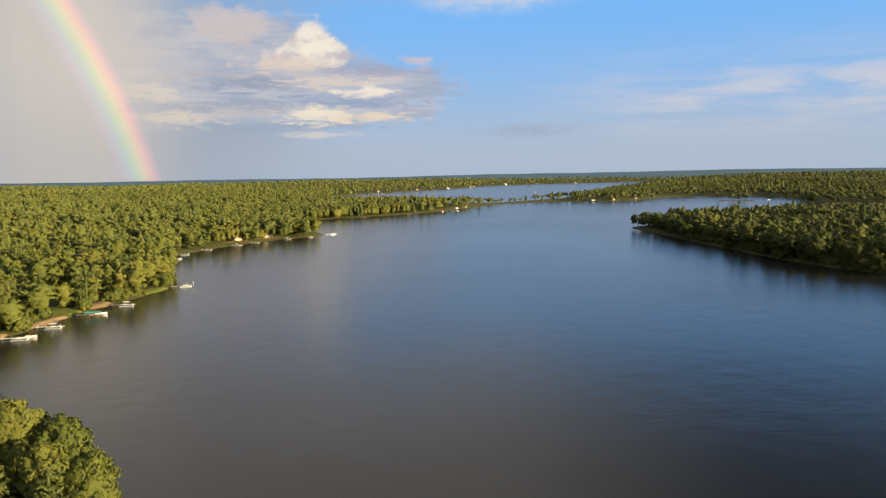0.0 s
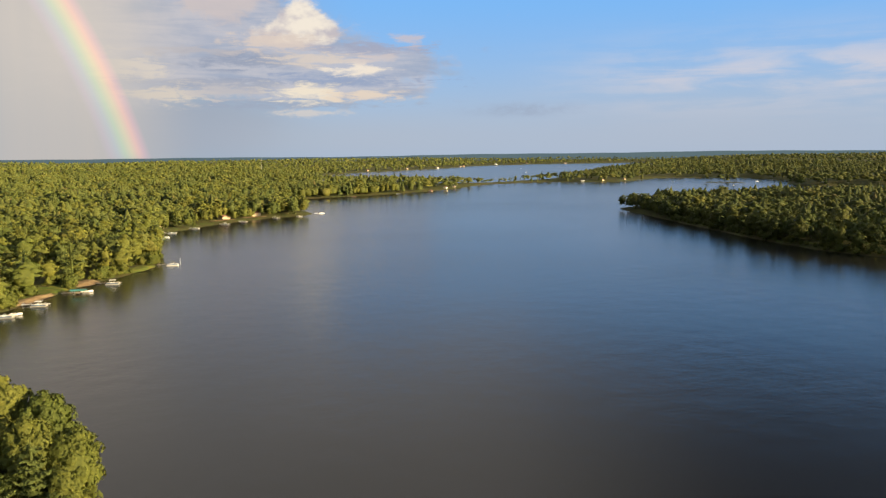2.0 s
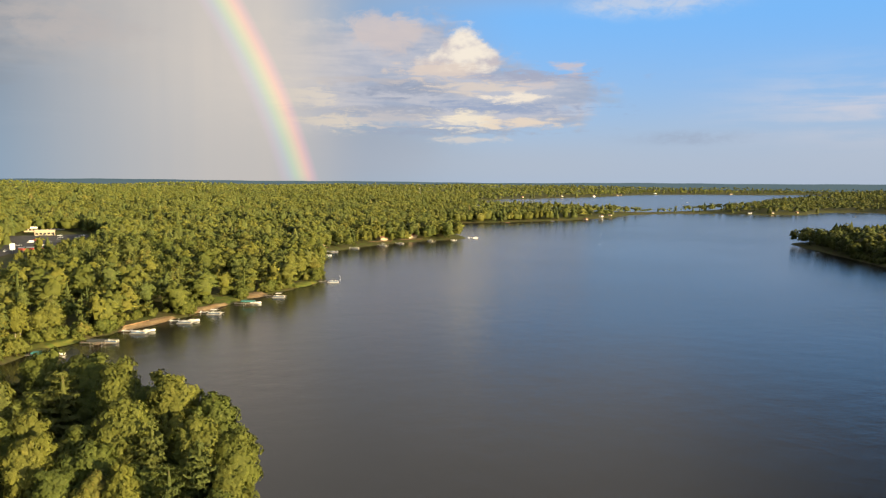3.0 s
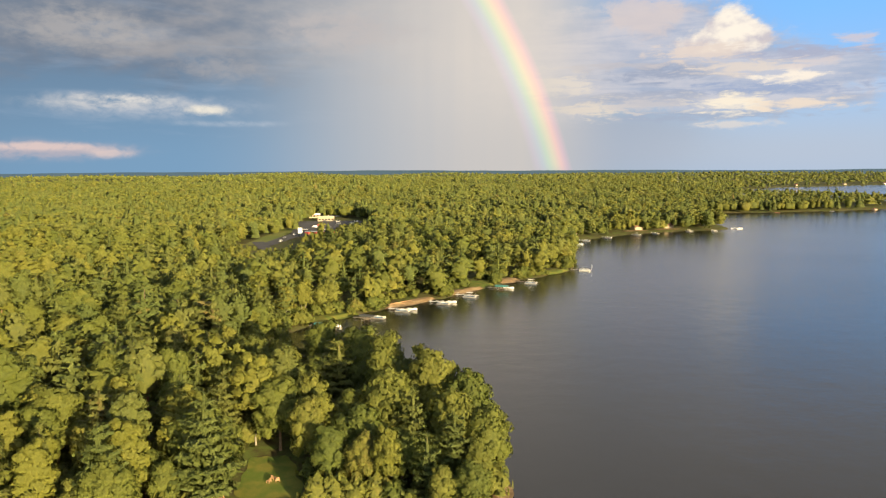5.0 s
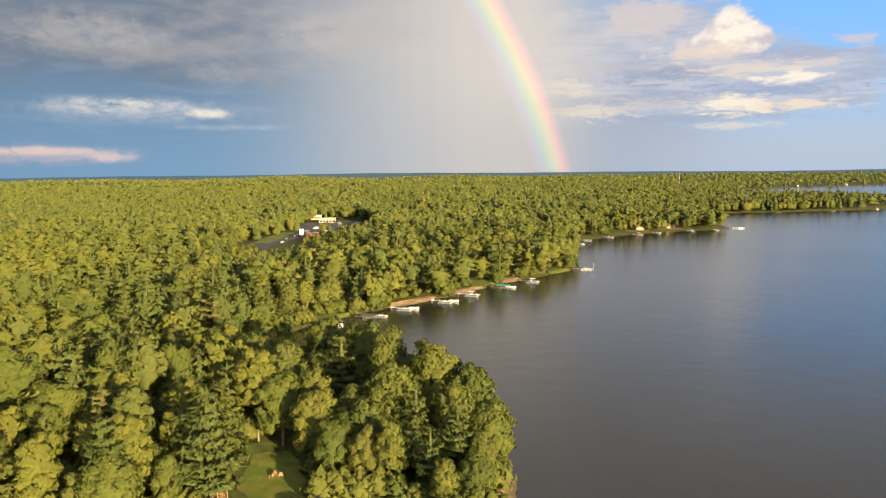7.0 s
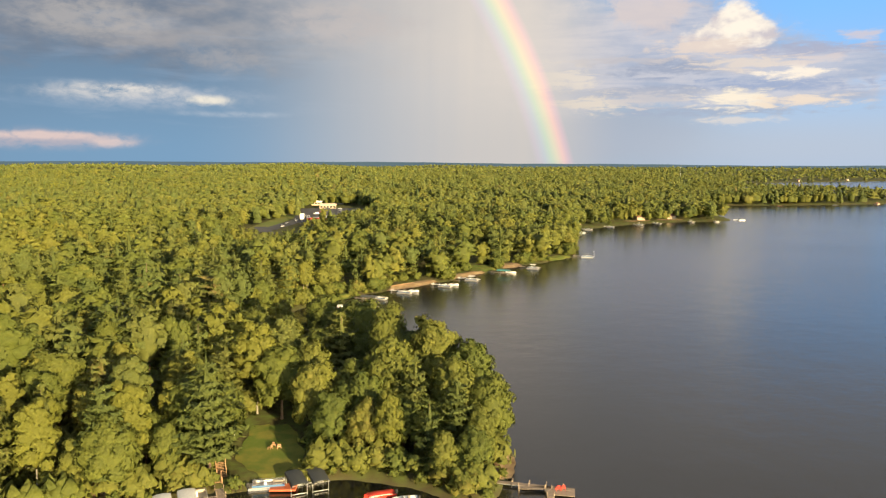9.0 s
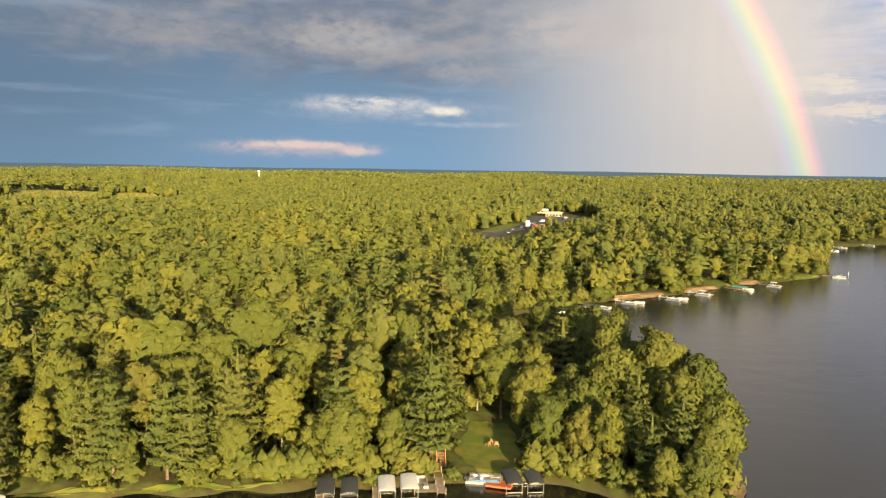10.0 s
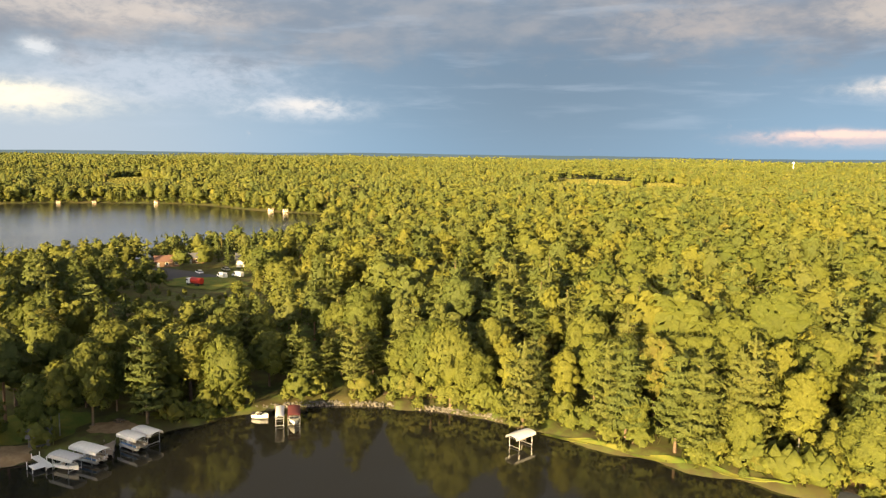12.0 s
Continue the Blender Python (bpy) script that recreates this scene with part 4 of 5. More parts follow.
def make_asphalt(n):
    at = place(n)
    colour = n.mix(n.step(n.noise(at, 0.12, 4), 0.3, 0.7), (0.05, 0.05, 0.055), (0.085, 0.08, 0.08))
    return coat(n, n.mix(n.mul(n.noise(at, 5.0, 3), 0.4), colour, (0.035, 0.035, 0.04)), 0.85, 0.0, None, 0.4)


def make_stone(n):
    own = n.add("ShaderNodeNewGeometry").outputs["Random Per Island"]
    grain = n.noise(place(n), 6.0, 5)
    colour = n.ramp(n.sum(n.mul(own, 0.75), n.mul(grain, 0.3)), ((0.0, (0.06, 0.055, 0.045)), (0.5, (0.11, 0.10, 0.085)), (1.0, (0.21, 0.19, 0.16))))
    return coat(n, colour, 0.85, 0.0, n.bump(grain, 0.5, 0.05), 0.3)


def make_glass(n):
    return coat(n, (0.02, 0.025, 0.03), 0.06, 0.0, None, 0.6)


LAWN, MEADOW, SOIL, ASPHALT, STONE = (material(a, b) for a, b in (("lawn", make_lawn), ("meadow", make_meadow), ("soil", make_soil), ("asphalt", make_asphalt), ("stone", make_stone)))
GLASS = material("glass", make_glass)
WHITE = plain("white_paint", (0.80, 0.79, 0.76), 0.45, 0.0, 0.15)
CANVAS_WHITE = plain("white_canvas", (0.72, 0.70, 0.65), 0.75, 0.0, 0.22)
CANVAS_GREY = plain("grey_canvas", (0.46, 0.47, 0.47), 0.75, 0.0, 0.25)
CANVAS_DARK = plain("dark_canvas", (0.055, 0.06, 0.06), 0.8, 0.0, 0.3)
CANVAS_TEAL = plain("teal_canvas", (0.05, 0.20, 0.19), 0.75, 0.0, 0.3)
CANVAS_BLUE = plain("blue_canvas", (0.07, 0.16, 0.30), 0.75, 0.0, 0.3)
CANVAS_MAROON = plain("maroon_canvas", (0.16, 0.035, 0.03), 0.75, 0.0, 0.3)
RED = plain("red_paint", (0.52, 0.045, 0.03), 0.4, 0.0, 0.25)
ORANGE_RED = plain("orange_red", (0.55, 0.13, 0.05), 0.6, 0.0, 0.3)
YELLOW = plain("yellow_plastic", (0.75, 0.52, 0.04), 0.4, 0.0, 0.15)
ALUMINIUM = plain("aluminium", (0.62, 0.62, 0.61), 0.35, 0.85, 0.2)
STEEL = plain("galvanised_steel", (0.45, 0.46, 0.46), 0.45, 0.8, 0.3)
PLANK = plain("weathered_planks", (0.34, 0.26, 0.19), 0.85, 0.0, 0.4, 2.0)
PLANK_DARK = plain("dark_planks", (0.11, 0.085, 0.065), 0.85, 0.0, 0.4, 2.0)
TIMBER = plain("timber", (0.42, 0.25, 0.13), 0.85, 0.0, 0.4, 2.0)
SIDING_DARK = plain("dark_siding", (0.07, 0.075, 0.085), 0.7, 0.0, 0.3)
SIDING_TAN = plain("tan_siding", (0.46, 0.36, 0.25), 0.75, 0.0, 0.25)
SIDING_BROWN = plain("brown_siding", (0.17, 0.10, 0.06), 0.8, 0.0, 0.3)
ROOF_GREY = plain("grey_shingles", (0.13, 0.13, 0.14), 0.9, 0.0, 0.35)
ROOF_RED = plain("red_metal_roof", (0.36, 0.07, 0.045), 0.6, 0.0, 0.25)
ROOF_BROWN = plain("brown_shingles", (0.20, 0.10, 0.07), 0.9, 0.0, 0.35)
RUBBER = plain("rubber", (0.025, 0.025, 0.025), 0.9)
SEAT_TAN = plain("tan_vinyl", (0.50, 0.42, 0.32), 0.6)


# ---- things: shapes ----
def box(bm, x0, x1, y0, y1, z0, z1, bevel=0.0):
    made = bmesh.ops.create_cube(bm, size=1, matrix=Matrix.LocRotScale(((x0 + x1) / 2, (y0 + y1) / 2, (z0 + z1) / 2), None, (x1 - x0, y1 - y0, z1 - z0)))
    if bevel:
        edges = {e for v in made["verts"] for e in v.link_edges}
        bmesh.ops.bevel(bm, geom=list(edges), offset=bevel, segments=1, affect="EDGES")


def rod(bm, p, q, r, r2=None, sides=8):
    p, q = Vector(p), Vector(q)
    turn = (q - p).to_track_quat("Z", "Y").to_matrix().to_4x4()
    bmesh.ops.create_cone(bm, cap_ends=True, segments=sides, radius1=r, radius2=r if r2 is None else r2, depth=(q - p).length, matrix=Matrix.Translation((p + q) / 2) @ turn)


def part(name, bm, mat, parent, label=""):
    me = bpy.data.meshes.new(name)
    bm.normal_update()
    bm.to_mesh(me)
    bm.free()
    me.materials.append(mat)
    ob = new(name, me)
    ob.parent = parent
    if label:
        tagged(ob, label)
    return ob


def boxes(name, mat, parent, *rows, bevel=0.0, label=""):
    bm = bmesh.new()
    for row in rows:
        box(bm, *row, bevel)
    return part(name, bm, mat, parent, label)


def rods(name, mat, parent, *rows, sides=8, label=""):
    bm = bmesh.new()
    for p, q, r in rows:
        rod(bm, p, q, r, None, sides)
    return part(name, bm, mat, parent, label)


def root(name, x, y, z, turn, label, category, group=""):
    ob = tagged(new(name), label, category, group)
    ob.matrix_world = pose(x, y, z, 0, 0, turn)
    return ob


def land(x, y):
    return float(height(np.array([[x, y]], float))[0])


def sheet(name, cx, cy, a, b, turn, mat, label, lift=0.1, fine=1.0, square=False):
    """A patch that follows the ground: lawn, beach, road or meadow."""
    nu, nv = max(6, int(2 * a / fine)), max(6, int(2 * b / fine))
    u, v = np.meshgrid(np.linspace(-1, 1, nu + 1), np.linspace(-1, 1, nv + 1))
    if not square:
        u, v = u * np.sqrt(1 - v * v / 2), v * np.sqrt(1 - u * u / 2)
        ragged = 1 + 0.09 * np.sin(5 * np.arctan2(v, u) + cx) + 0.05 * np.sin(11 * np.arctan2(v, u) + cy)
        u, v = u * ragged, v * ragged
    c, s = math.cos(radians(turn)), math.sin(radians(turn))
    xy = np.stack([cx + a * u * c - b * v * s, cy + a * u * s + b * v * c], -1).reshape(-1, 2)
    z = np.maximum(height(xy), 0.02) + lift
    k = (np.arange(nv)[:, None] * (nu + 1) + np.arange(nu)).ravel()
    me = mesh_of(name, np.column_stack([xy, z]), np.stack([k, k + 1, k + nu + 2, k + nu + 1], 1), [mat], sharp=False)
    tagged(new(name, me), label, name.replace("_", " "), kind="structure")


def vault(bm, length, width, z, rise, drop, ends=0.25, thick=0.04):
    """A tight fabric roof: a shallow arch along y with hanging edges."""
    ny, nx = 6, 8
    rows = []
    for side in (0, 1):
        grid = []
        for j in range(ny + 1):
            t = 2 * j / ny - 1
            tuck = 1 - ends * abs(t) ** 4
            line = []
            for i in range(nx + 1):
                s = 2 * i / nx - 1
                if abs(s) > 0.99:
                    line.append((s * width / 2, t * length / 2, z - drop))
                else:
                    line.append((s * 1.25 * width / 2 if abs(s) < 0.8 else s / abs(s) * width / 2, t * length / 2, z + rise * tuck * (1 - s * s)))
            grid.append([bm.verts.new((p[0], p[1], p[2] - side * thick)) for p in line])
        rows.append(grid)
        for j in range(ny):
            for i in range(nx):
                q = (grid[j][i], grid[j][i + 1], grid[j + 1][i + 1], grid[j + 1][i])
                bm.faces.new(q if side == 0 else q[::-1])
    for j in (0, ny):
        for i in range(nx):
            q = (rows[0][j][i], rows[1][j][i], rows[1][j][i + 1], rows[0][j][i + 1])
            bm.faces.new(q if j == 0 else q[::-1])


def dock(x, y, turn, length, width=1.5, white=False, arm=None, group="docks along the shore"):
    """A pier on pipe legs that runs along +y; arm: (from, length, width) of a side platform along +x."""
    tone = "pale aluminium" if white else "weathered wooden"
    ob = root("dock", x, y, 0, turn, f"{tone} dock on pipe legs in the lake", "dock", group)
    z = 0.55
    mat = WHITE if white else PLANK
    boards = [(-width / 2, width / 2, k * 0.3, k * 0.3 + 0.27, z, z + 0.05) for k in range(int(length / 0.3))]
    boxes("deck", mat, ob, *boards)
    boxes("beam", STEEL, ob, (-width / 2, -width / 2 + 0.08, 0, length, z - 0.16, z - 0.01))
    boxes("beam", STEEL, ob, (width / 2 - 0.08, width / 2, 0, length, z - 0.16, z - 0.01))
    spots = [(s * (width / 2 + 0.05), k) for k in np.arange(1.0, length + 0.1, 3.0) for s in (-1, 1)]
    if arm:
        a, b, w = arm
        boxes("side_deck", mat, ob, *[(width / 2 + 0.01 + k * 0.3, width / 2 + 0.28 + k * 0.3, a, a + w, z, z + 0.05) for k in range(int(b / 0.3))])
        spots += [(width / 2 + b, a), (width / 2 + b, a + w)]
    for px, py in spots:
        rods("post", WHITE if white else PLANK, ob, ((px, py, -1.8), (px, py, z + 0.75), 0.07), sides=6)
    return ob


def boat_lift(x, y, turn, canvas, tint, length=7.4, width=3.2, group="boat lifts at the docks"):
    ob = root("boat_lift", x, y, 0, turn, f"boat lift under a {tint} fabric canopy", "boat lift", group)
    for px in (-width / 2 + 0.1, width / 2 - 0.1):
        for py in (-length * 0.32, length * 0.32):
            rods("post", ALUMINIUM, ob, ((px, py, -1.8), (px, py, 2.2), 0.06), sides=6)
    rods("frame", ALUMINIUM, ob, *[((px, -length * 0.46, 2.15), (px, length * 0.46, 2.15), 0.04) for px in (-width / 2 + 0.1, width / 2 - 0.1)],
         *[((-width / 2 + 0.1, py, 2.15), (width / 2 - 0.1, py, 2.15), 0.035) for py in (-length * 0.45, -length * 0.15, length * 0.15, length * 0.45)], sides=6)
    for py in (-length * 0.3, length * 0.3):
        rods("cradle_beam", ALUMINIUM, ob, ((-width / 2 + 0.1, py, 0.25), (width / 2 - 0.1, py, 0.25), 0.07), sides=6)
    bm = bmesh.new()
    vault(bm, length, width, 2.3, 0.42, 0.32)
    part("canopy", bm, canvas, ob, f"{tint} fabric canopy")
    return ob


def pontoon_boat(x, y, turn, z=0.0, trim=CANVAS_BLUE, length=6.6, top=None, group="boats on the lake"):
    words = "white pontoon boat with a folding sun roof" if top else "white pontoon boat with railings and tan seats"
    ob = root("pontoon_boat", x, y, z, turn, words, "boat", group)
    w = 2.4
    for s in (-0.8, 0.8):
        bm = bmesh.new()
        rod(bm, (s, -length / 2, 0.15), (s, length / 2 - 0.7, 0.15), 0.31, None, 10)
        rod(bm, (s, length / 2 - 0.7, 0.15), (s, length / 2, 0.28), 0.31, 0.05, 10)
        part("pontoon", bm, ALUMINIUM, ob)
    boxes("deck", SEAT_TAN, ob, (-w / 2, w / 2, -length / 2 + 0.2, length / 2 - 0.1, 0.48, 0.56), bevel=0.02)
    for x0, x1, y0, y1 in ((-w / 2, -w / 2 + 0.05, -length / 2 + 0.7, length / 2 - 0.3), (w / 2 - 0.05, w / 2, -length / 2 + 0.7, length / 2 - 0.3),
                           (-w / 2, -0.4, length / 2 - 0.35, length / 2 - 0.3), (0.4, w / 2, length / 2 - 0.35, length / 2 - 0.3), (-w / 2, w / 2, -length / 2 + 0.7, -length / 2 + 0.75)):
        boxes("railing", trim if x1 - x0 < 0.1 and x0 > 0 else WHITE, ob, (x0, x1, y0, y1, 0.62, 1.0))
    rods("rail", ALUMINIUM, ob, *[((sx, -length / 2 + 0.7, 1.2), (sx, length / 2 - 0.3, 1.2), 0.03) for sx in (-w / 2 + 0.03, w / 2 - 0.03)], *[((sx, sy, 0.56), (sx, sy, 1.2), 0.025) for sx in (-w / 2 + 0.03, w / 2 - 0.03) for sy in np.linspace(-length / 2 + 0.7, length / 2 - 0.3, 5)], sides=5)
    for x0, x1, y0, y1 in ((-1.1, -0.5, 0.9, 2.7), (0.5, 1.1, 0.9, 2.7), (-1.1, 1.0, -2.5, -1.9)):
        boxes("bench", SEAT_TAN, ob, (x0, x1, y0, y1, 0.56, 1.0), bevel=0.06)
    boxes("console", WHITE, ob, (0.3, 1.0, -0.6, -0.1, 0.56, 1.45), bevel=0.05)
    boxes("motor", RUBBER, ob, (-0.25, 0.25, -length / 2 - 0.35, -length / 2 + 0.2, 0.2, 1.15), bevel=0.08)
    if top:
        bm = bmesh.new()
        vault(bm, 3.0, 2.3, 2.45, 0.16, 0.08)
        roof = part("sun_roof", bm, top, ob, "fabric sun roof")
        rods("strut", ALUMINIUM, ob, *[((sx, -0.2, 0.6), (sx, sy, 2.4), 0.03) for sx in (-1.12, 1.12) for sy in (-1.4, 1.4)], sides=6)
    return ob


def motor_boat(x, y, turn, hull=WHITE, tint="white", length=5.4, z=0.0, cover=None, group="boats on the lake"):
    """A runabout: pointed hull, windscreen, seats and outboard."""
    ob = root("motor_boat", x, y, z, turn, f"{tint} open motorboat" + (" under a fitted cover" if cover else " with a windscreen"), "boat", group)
    bm = bmesh.new()
    ribs = []
    for t in (0.0, 0.3, 0.6, 0.8, 0.93, 1.0):
        half = 1.05 * (1 - max(0, (t - 0.35) / 0.65) ** 2.2) + 0.02
        ribs.append([bm.verts.new((sx * half * f, (t - 0.5) * length, zz + 0.25 * t * t)) for sx, f, zz in
                     ((-1, 1, 0.75), (-1, 0.9, 0.15), (0, 0, -0.15), (1, 0.9, 0.15), (1, 1, 0.75), (1, 0.8, 0.72), (0, 0, 0.45 if t < 0.6 else 0.72), (-1, 0.8, 0.72))])
    for a, b in zip(ribs, ribs[1:]):
        for k in range(8):
            bm.faces.new((a[k], a[(k + 1) % 8], b[(k + 1) % 8], b[k]))
    bm.faces.new(ribs[0])
    bm.faces.new(ribs[-1][::-1])
    part("hull", bm, hull, ob)
    if cover:
        bm = bmesh.new()
        vault(bm, length * 0.75, 1.9, 0.82, 0.35, 0.1, 0.8)
        part("cover", bm, cover, ob, "fitted fabric cover")
    else:
        boxes("seat", SEAT_TAN, ob, (-0.75, -0.15, -1.0, -0.5, 0.5, 1.0), (0.15, 0.75, -1.0, -0.5, 0.5, 1.0), bevel=0.06)
        boxes("windscreen", GLASS, ob, (-0.85, 0.85, 0.28, 0.33, 0.72, 1.2))
    boxes("motor", RUBBER, ob, (-0.22, 0.22, -length / 2 - 0.4, -length / 2 + 0.05, 0.1, 1.1), bevel=0.07)
    return ob


def gable(bm, w, d, z, rise, over=0.4, thick=0.12):
    """A pitched roof whose ridge runs along x."""
    w, d = w / 2 + over, d / 2 + over
    for s in (-1, 1):
        a = [(-w, s * d, z - over * rise / d), (w, s * d, z - over * rise / d), (w, 0, z + rise), (-w, 0, z + rise)]
        low = [bm.verts.new(p) for p in a]
        up = [bm.verts.new((p[0], p[1], p[2] + thick)) for p in a]
        for q in ((0, 1, 2, 3),):
            bm.faces.new([up[i] for i in q])
            bm.faces.new([low[i] for i in q][::-1])
        for i in range(4):
            j = (i + 1) % 4
            bm.faces.new((low[i], low[j], up[j], up[i]))


def house(x, y, turn, w, d, tall_, rise, wall, roof, label, name="cottage", windows=3, group="", sink=0.3, z=None):
    """Walls, pitched roof, door and windows with frames; the front looks along -y."""
    ob = root(name, x, y, land(x, y) if z is None else z, turn, label, name.replace("_", " "), group)
    bm = bmesh.new()
    box(bm, -w / 2, w / 2, -d / 2, d / 2, -sink - 0.5, tall_)
    for s in (-1, 1):
        tri = [bm.verts.new(p) for p in ((s * (w / 2 - 0.02), -d / 2, tall_), (s * (w / 2 - 0.02), d / 2, tall_), (s * (w / 2 - 0.02), 0, tall_ + rise))]
        bm.faces.new(tri)
    part("wall", bm, wall, ob)
    bm = bmesh.new()
    gable(bm, w, d, tall_, rise)
    part("roof", bm, roof, ob)
    boxes("door", WHITE, ob, (-w * 0.42, -w * 0.42 + 0.95, -d / 2 - 0.05, -d / 2 + 0.02, 0, 2.05))
    for k in range(windows):
        cx = -w / 2 + w * (k + 1.25) / (windows + 0.6)
        frame_ = boxes("window", WHITE, ob, (cx - 0.65, cx + 0.65, -d / 2 - 0.06, -d / 2 + 0.02, 0.9, 2.1))
        boxes("pane", GLASS, frame_, (cx - 0.55, cx + 0.55, -d / 2 - 0.075, -d / 2 - 0.05, 1.0, 2.0))
    return ob


def car(x, y, turn, paint, tint, kind="car", group="parked vehicles", z=None):
    """A parked car, van or pickup, its nose along +y."""
    words = {"car": "parked car", "van": "parked van", "pickup": "parked pickup truck"}
    ob = root({"car": "car", "van": "van", "pickup": "pickup_truck"}[kind], x, y, land(x, y) + 0.12 if z is None else z, turn, f"{tint} {words[kind]} with dark windows", kind, group)
    length, w, high = {"car": (4.6, 1.8, 1.45), "van": (5.4, 2.0, 2.1), "pickup": (5.6, 2.0, 1.85)}[kind]
    boxes("body", paint, ob, (-w / 2, w / 2, -length / 2, length / 2, 0.35, 0.95), bevel=0.12)
    back, nose = {"car": (-1.6, 0.9), "van": (-2.5, 1.6), "pickup": (-0.6, 1.4)}[kind]
    bm = bmesh.new()
    low = [bm.verts.new(p) for p in ((-w / 2 + 0.05, back - 0.3, 0.9), (w / 2 - 0.05, back - 0.3, 0.9), (w / 2 - 0.05, nose + 0.5, 0.9), (-w / 2 + 0.05, nose + 0.5, 0.9))]
    top = [bm.verts.new(p) for p in ((-w / 2 + 0.22, back, high), (w / 2 - 0.22, back, high), (w / 2 - 0.22, nose - 0.2, high), (-w / 2 + 0.22, nose - 0.2, high))]
    bm.faces.new(top)
    for i in range(4):
        bm.faces.new((low[i], low[(i + 1) % 4], top[(i + 1) % 4], top[i]))
    part("cabin", bm, GLASS if kind == "car" else paint, ob, "dark glass cabin" if kind == "car" else "")
    boxes("roof", paint, ob, (-w / 2 + 0.2, w / 2 - 0.2, back - 0.02, nose - 0.18, high - 0.02, high + 0.05), bevel=0.02)
    if kind != "car":
        boxes("window", GLASS, ob, (-w / 2 + 0.02, w / 2 - 0.02, nose - 0.9, nose, 1.1, high - 0.3))
    for sx in (-1, 1):
        for sy in (-0.31, 0.31):
            rods("wheel", RUBBER, ob, ((sx * (w / 2 - 0.22), sy * length, 0.33), (sx * (w / 2 + 0.01), sy * length, 0.33), 0.34), sides=12)
    return ob


def red_truck(x, y, turn):
    """A work truck with a white cab and a red tank box."""
    ob = root("work_truck", x, y, land(x, y) + 0.12, turn, "red work truck with a white cab on the grass", "truck", "parked vehicles")
    boxes("chassis", RUBBER, ob, (-0.5, 0.5, -3.8, 3.4, 0.6, 0.85))
    boxes("cab", WHITE, ob, (-1.15, 1.15, 1.5, 3.4, 0.7, 2.6), bevel=0.15)
    boxes("window", GLASS, ob, (-1.17, 1.17, 2.4, 3.3, 1.7, 2.35))
    boxes("windscreen", GLASS, ob, (-0.95, 0.95, 3.36, 3.43, 1.65, 2.4))
    bm = bmesh.new()
    rod(bm, (0, -3.8, 1.9), (0, 1.2, 1.9), 1.2, None, 16)
    part("tank", bm, RED, ob)
    for sx in (-1, 1):
        for sy in (-2.9, -1.8, 2.5):
            rods("wheel", RUBBER, ob, ((sx * 0.8, sy, 0.5), (sx * 1.15, sy, 0.5), 0.5), sides=14)


def lawn_chair(x, y, z, turn, mat, tint, group="chairs by the water"):
    ob = root("lawn_chair", x, y, z, turn, f"{tint} slatted lawn chair", "chair", group)
    boxes("seat", mat, ob, *[(-0.3, 0.3, -0.3 + k * 0.13, -0.2 + k * 0.13, 0.36, 0.39) for k in range(5)])
    boxes("backrest", mat, ob, *[(-0.3 + k * 0.13, -0.2 + k * 0.13, 0.3, 0.36, 0.36, 1.05 - 0.03 * abs(k - 2)) for k in range(5)])
    for sx in (-0.36, 0.36):
        boxes("armrest", mat, ob, (sx - 0.07, sx + 0.07, -0.35, 0.35, 0.58, 0.61))
        for sy in (-0.3, 0.28):
            boxes("leg", mat, ob, (sx - 0.04, sx + 0.04, sy - 0.05, sy + 0.05, 0, 0.58))


# ---- the near bank: lawn, docks, lifts ----
sheet("lawn", -34, 141, 6.0, 12.0, 14, LAWN, "sloping mown lawn between trees", 0.12, 0.8)
sheet("lawn", -47, 125.0, 9.0, 1.2, 22, LAWN, "strip of sunlit grass on the bank", 0.14, 0.7)
sheet("lawn", -86, 104, 22, 0.7, 24, LAWN, "strip of sunlit grass on the bank", 0.14, 0.7)
sheet("lawn", -22, 135, 7.0, 1.6, 14, LAWN, "strip of grass behind the boat lifts", 0.14, 0.7)
sheet("bare_soil", -59.5, 121.5, 2.2, 5.5, 10, SOIL, "bare sandy path down the bank", 0.16, 0.6)
sheet("bare_soil", -136, 86, 7.0, 3.5, 45, SOIL, "orange sandy bluff under the pines", 0.22, 0.6)
sheet("bare_soil", 11.2, 137, 2.0, 6.5, -8, SOIL, "eroded sandy bank at the point", 0.2, 0.6)
sheet("beach", -146, 7, 6.5, 4.0, 80, SOIL, "sandy beach beside the shed", 0.12, 0.6)
sheet("bare_soil", -149, 27, 4.5, 3.0, 70, SOIL, "gravel patio by the water", 0.14, 0.6)
sheet("lawn", -156, 15, 8, 9, 10, LAWN, "shaded lawn behind the shed", 0.1, 0.8)
sheet("lawn", -150, 43, 9, 3.0, 80, LAWN, "low marsh grass at the water's edge", 0.1, 0.6)

LAKEWARD = -157  # turn of a dock that runs out square to the near bank
for lx, ly, canvas, tint in ((-55.3, 111.8, CANVAS_DARK, "black"), (-51.6, 113.4, CANVAS_DARK, "black"), (-46.0, 116.4, CANVAS_WHITE, "white"),
                             (-42.6, 118.4, CANVAS_WHITE, "white"), (-26.2, 126.4, CANVAS_DARK, "dark green-grey"), (-22.7, 127.8, CANVAS_DARK, "dark green-grey")):
    boat_lift(lx, ly, LAKEWARD, canvas, tint, 6.4, 3.0)
dock(-58.2, 116.0, LAKEWARD, 9, 1.2)
dock(-49.6, 120.4, LAKEWARD, 10, 1.2)
dock(-40.0, 126.6, LAKEWARD, 7.5, 1.4, arm=(3.5, 4.0, 3.5))
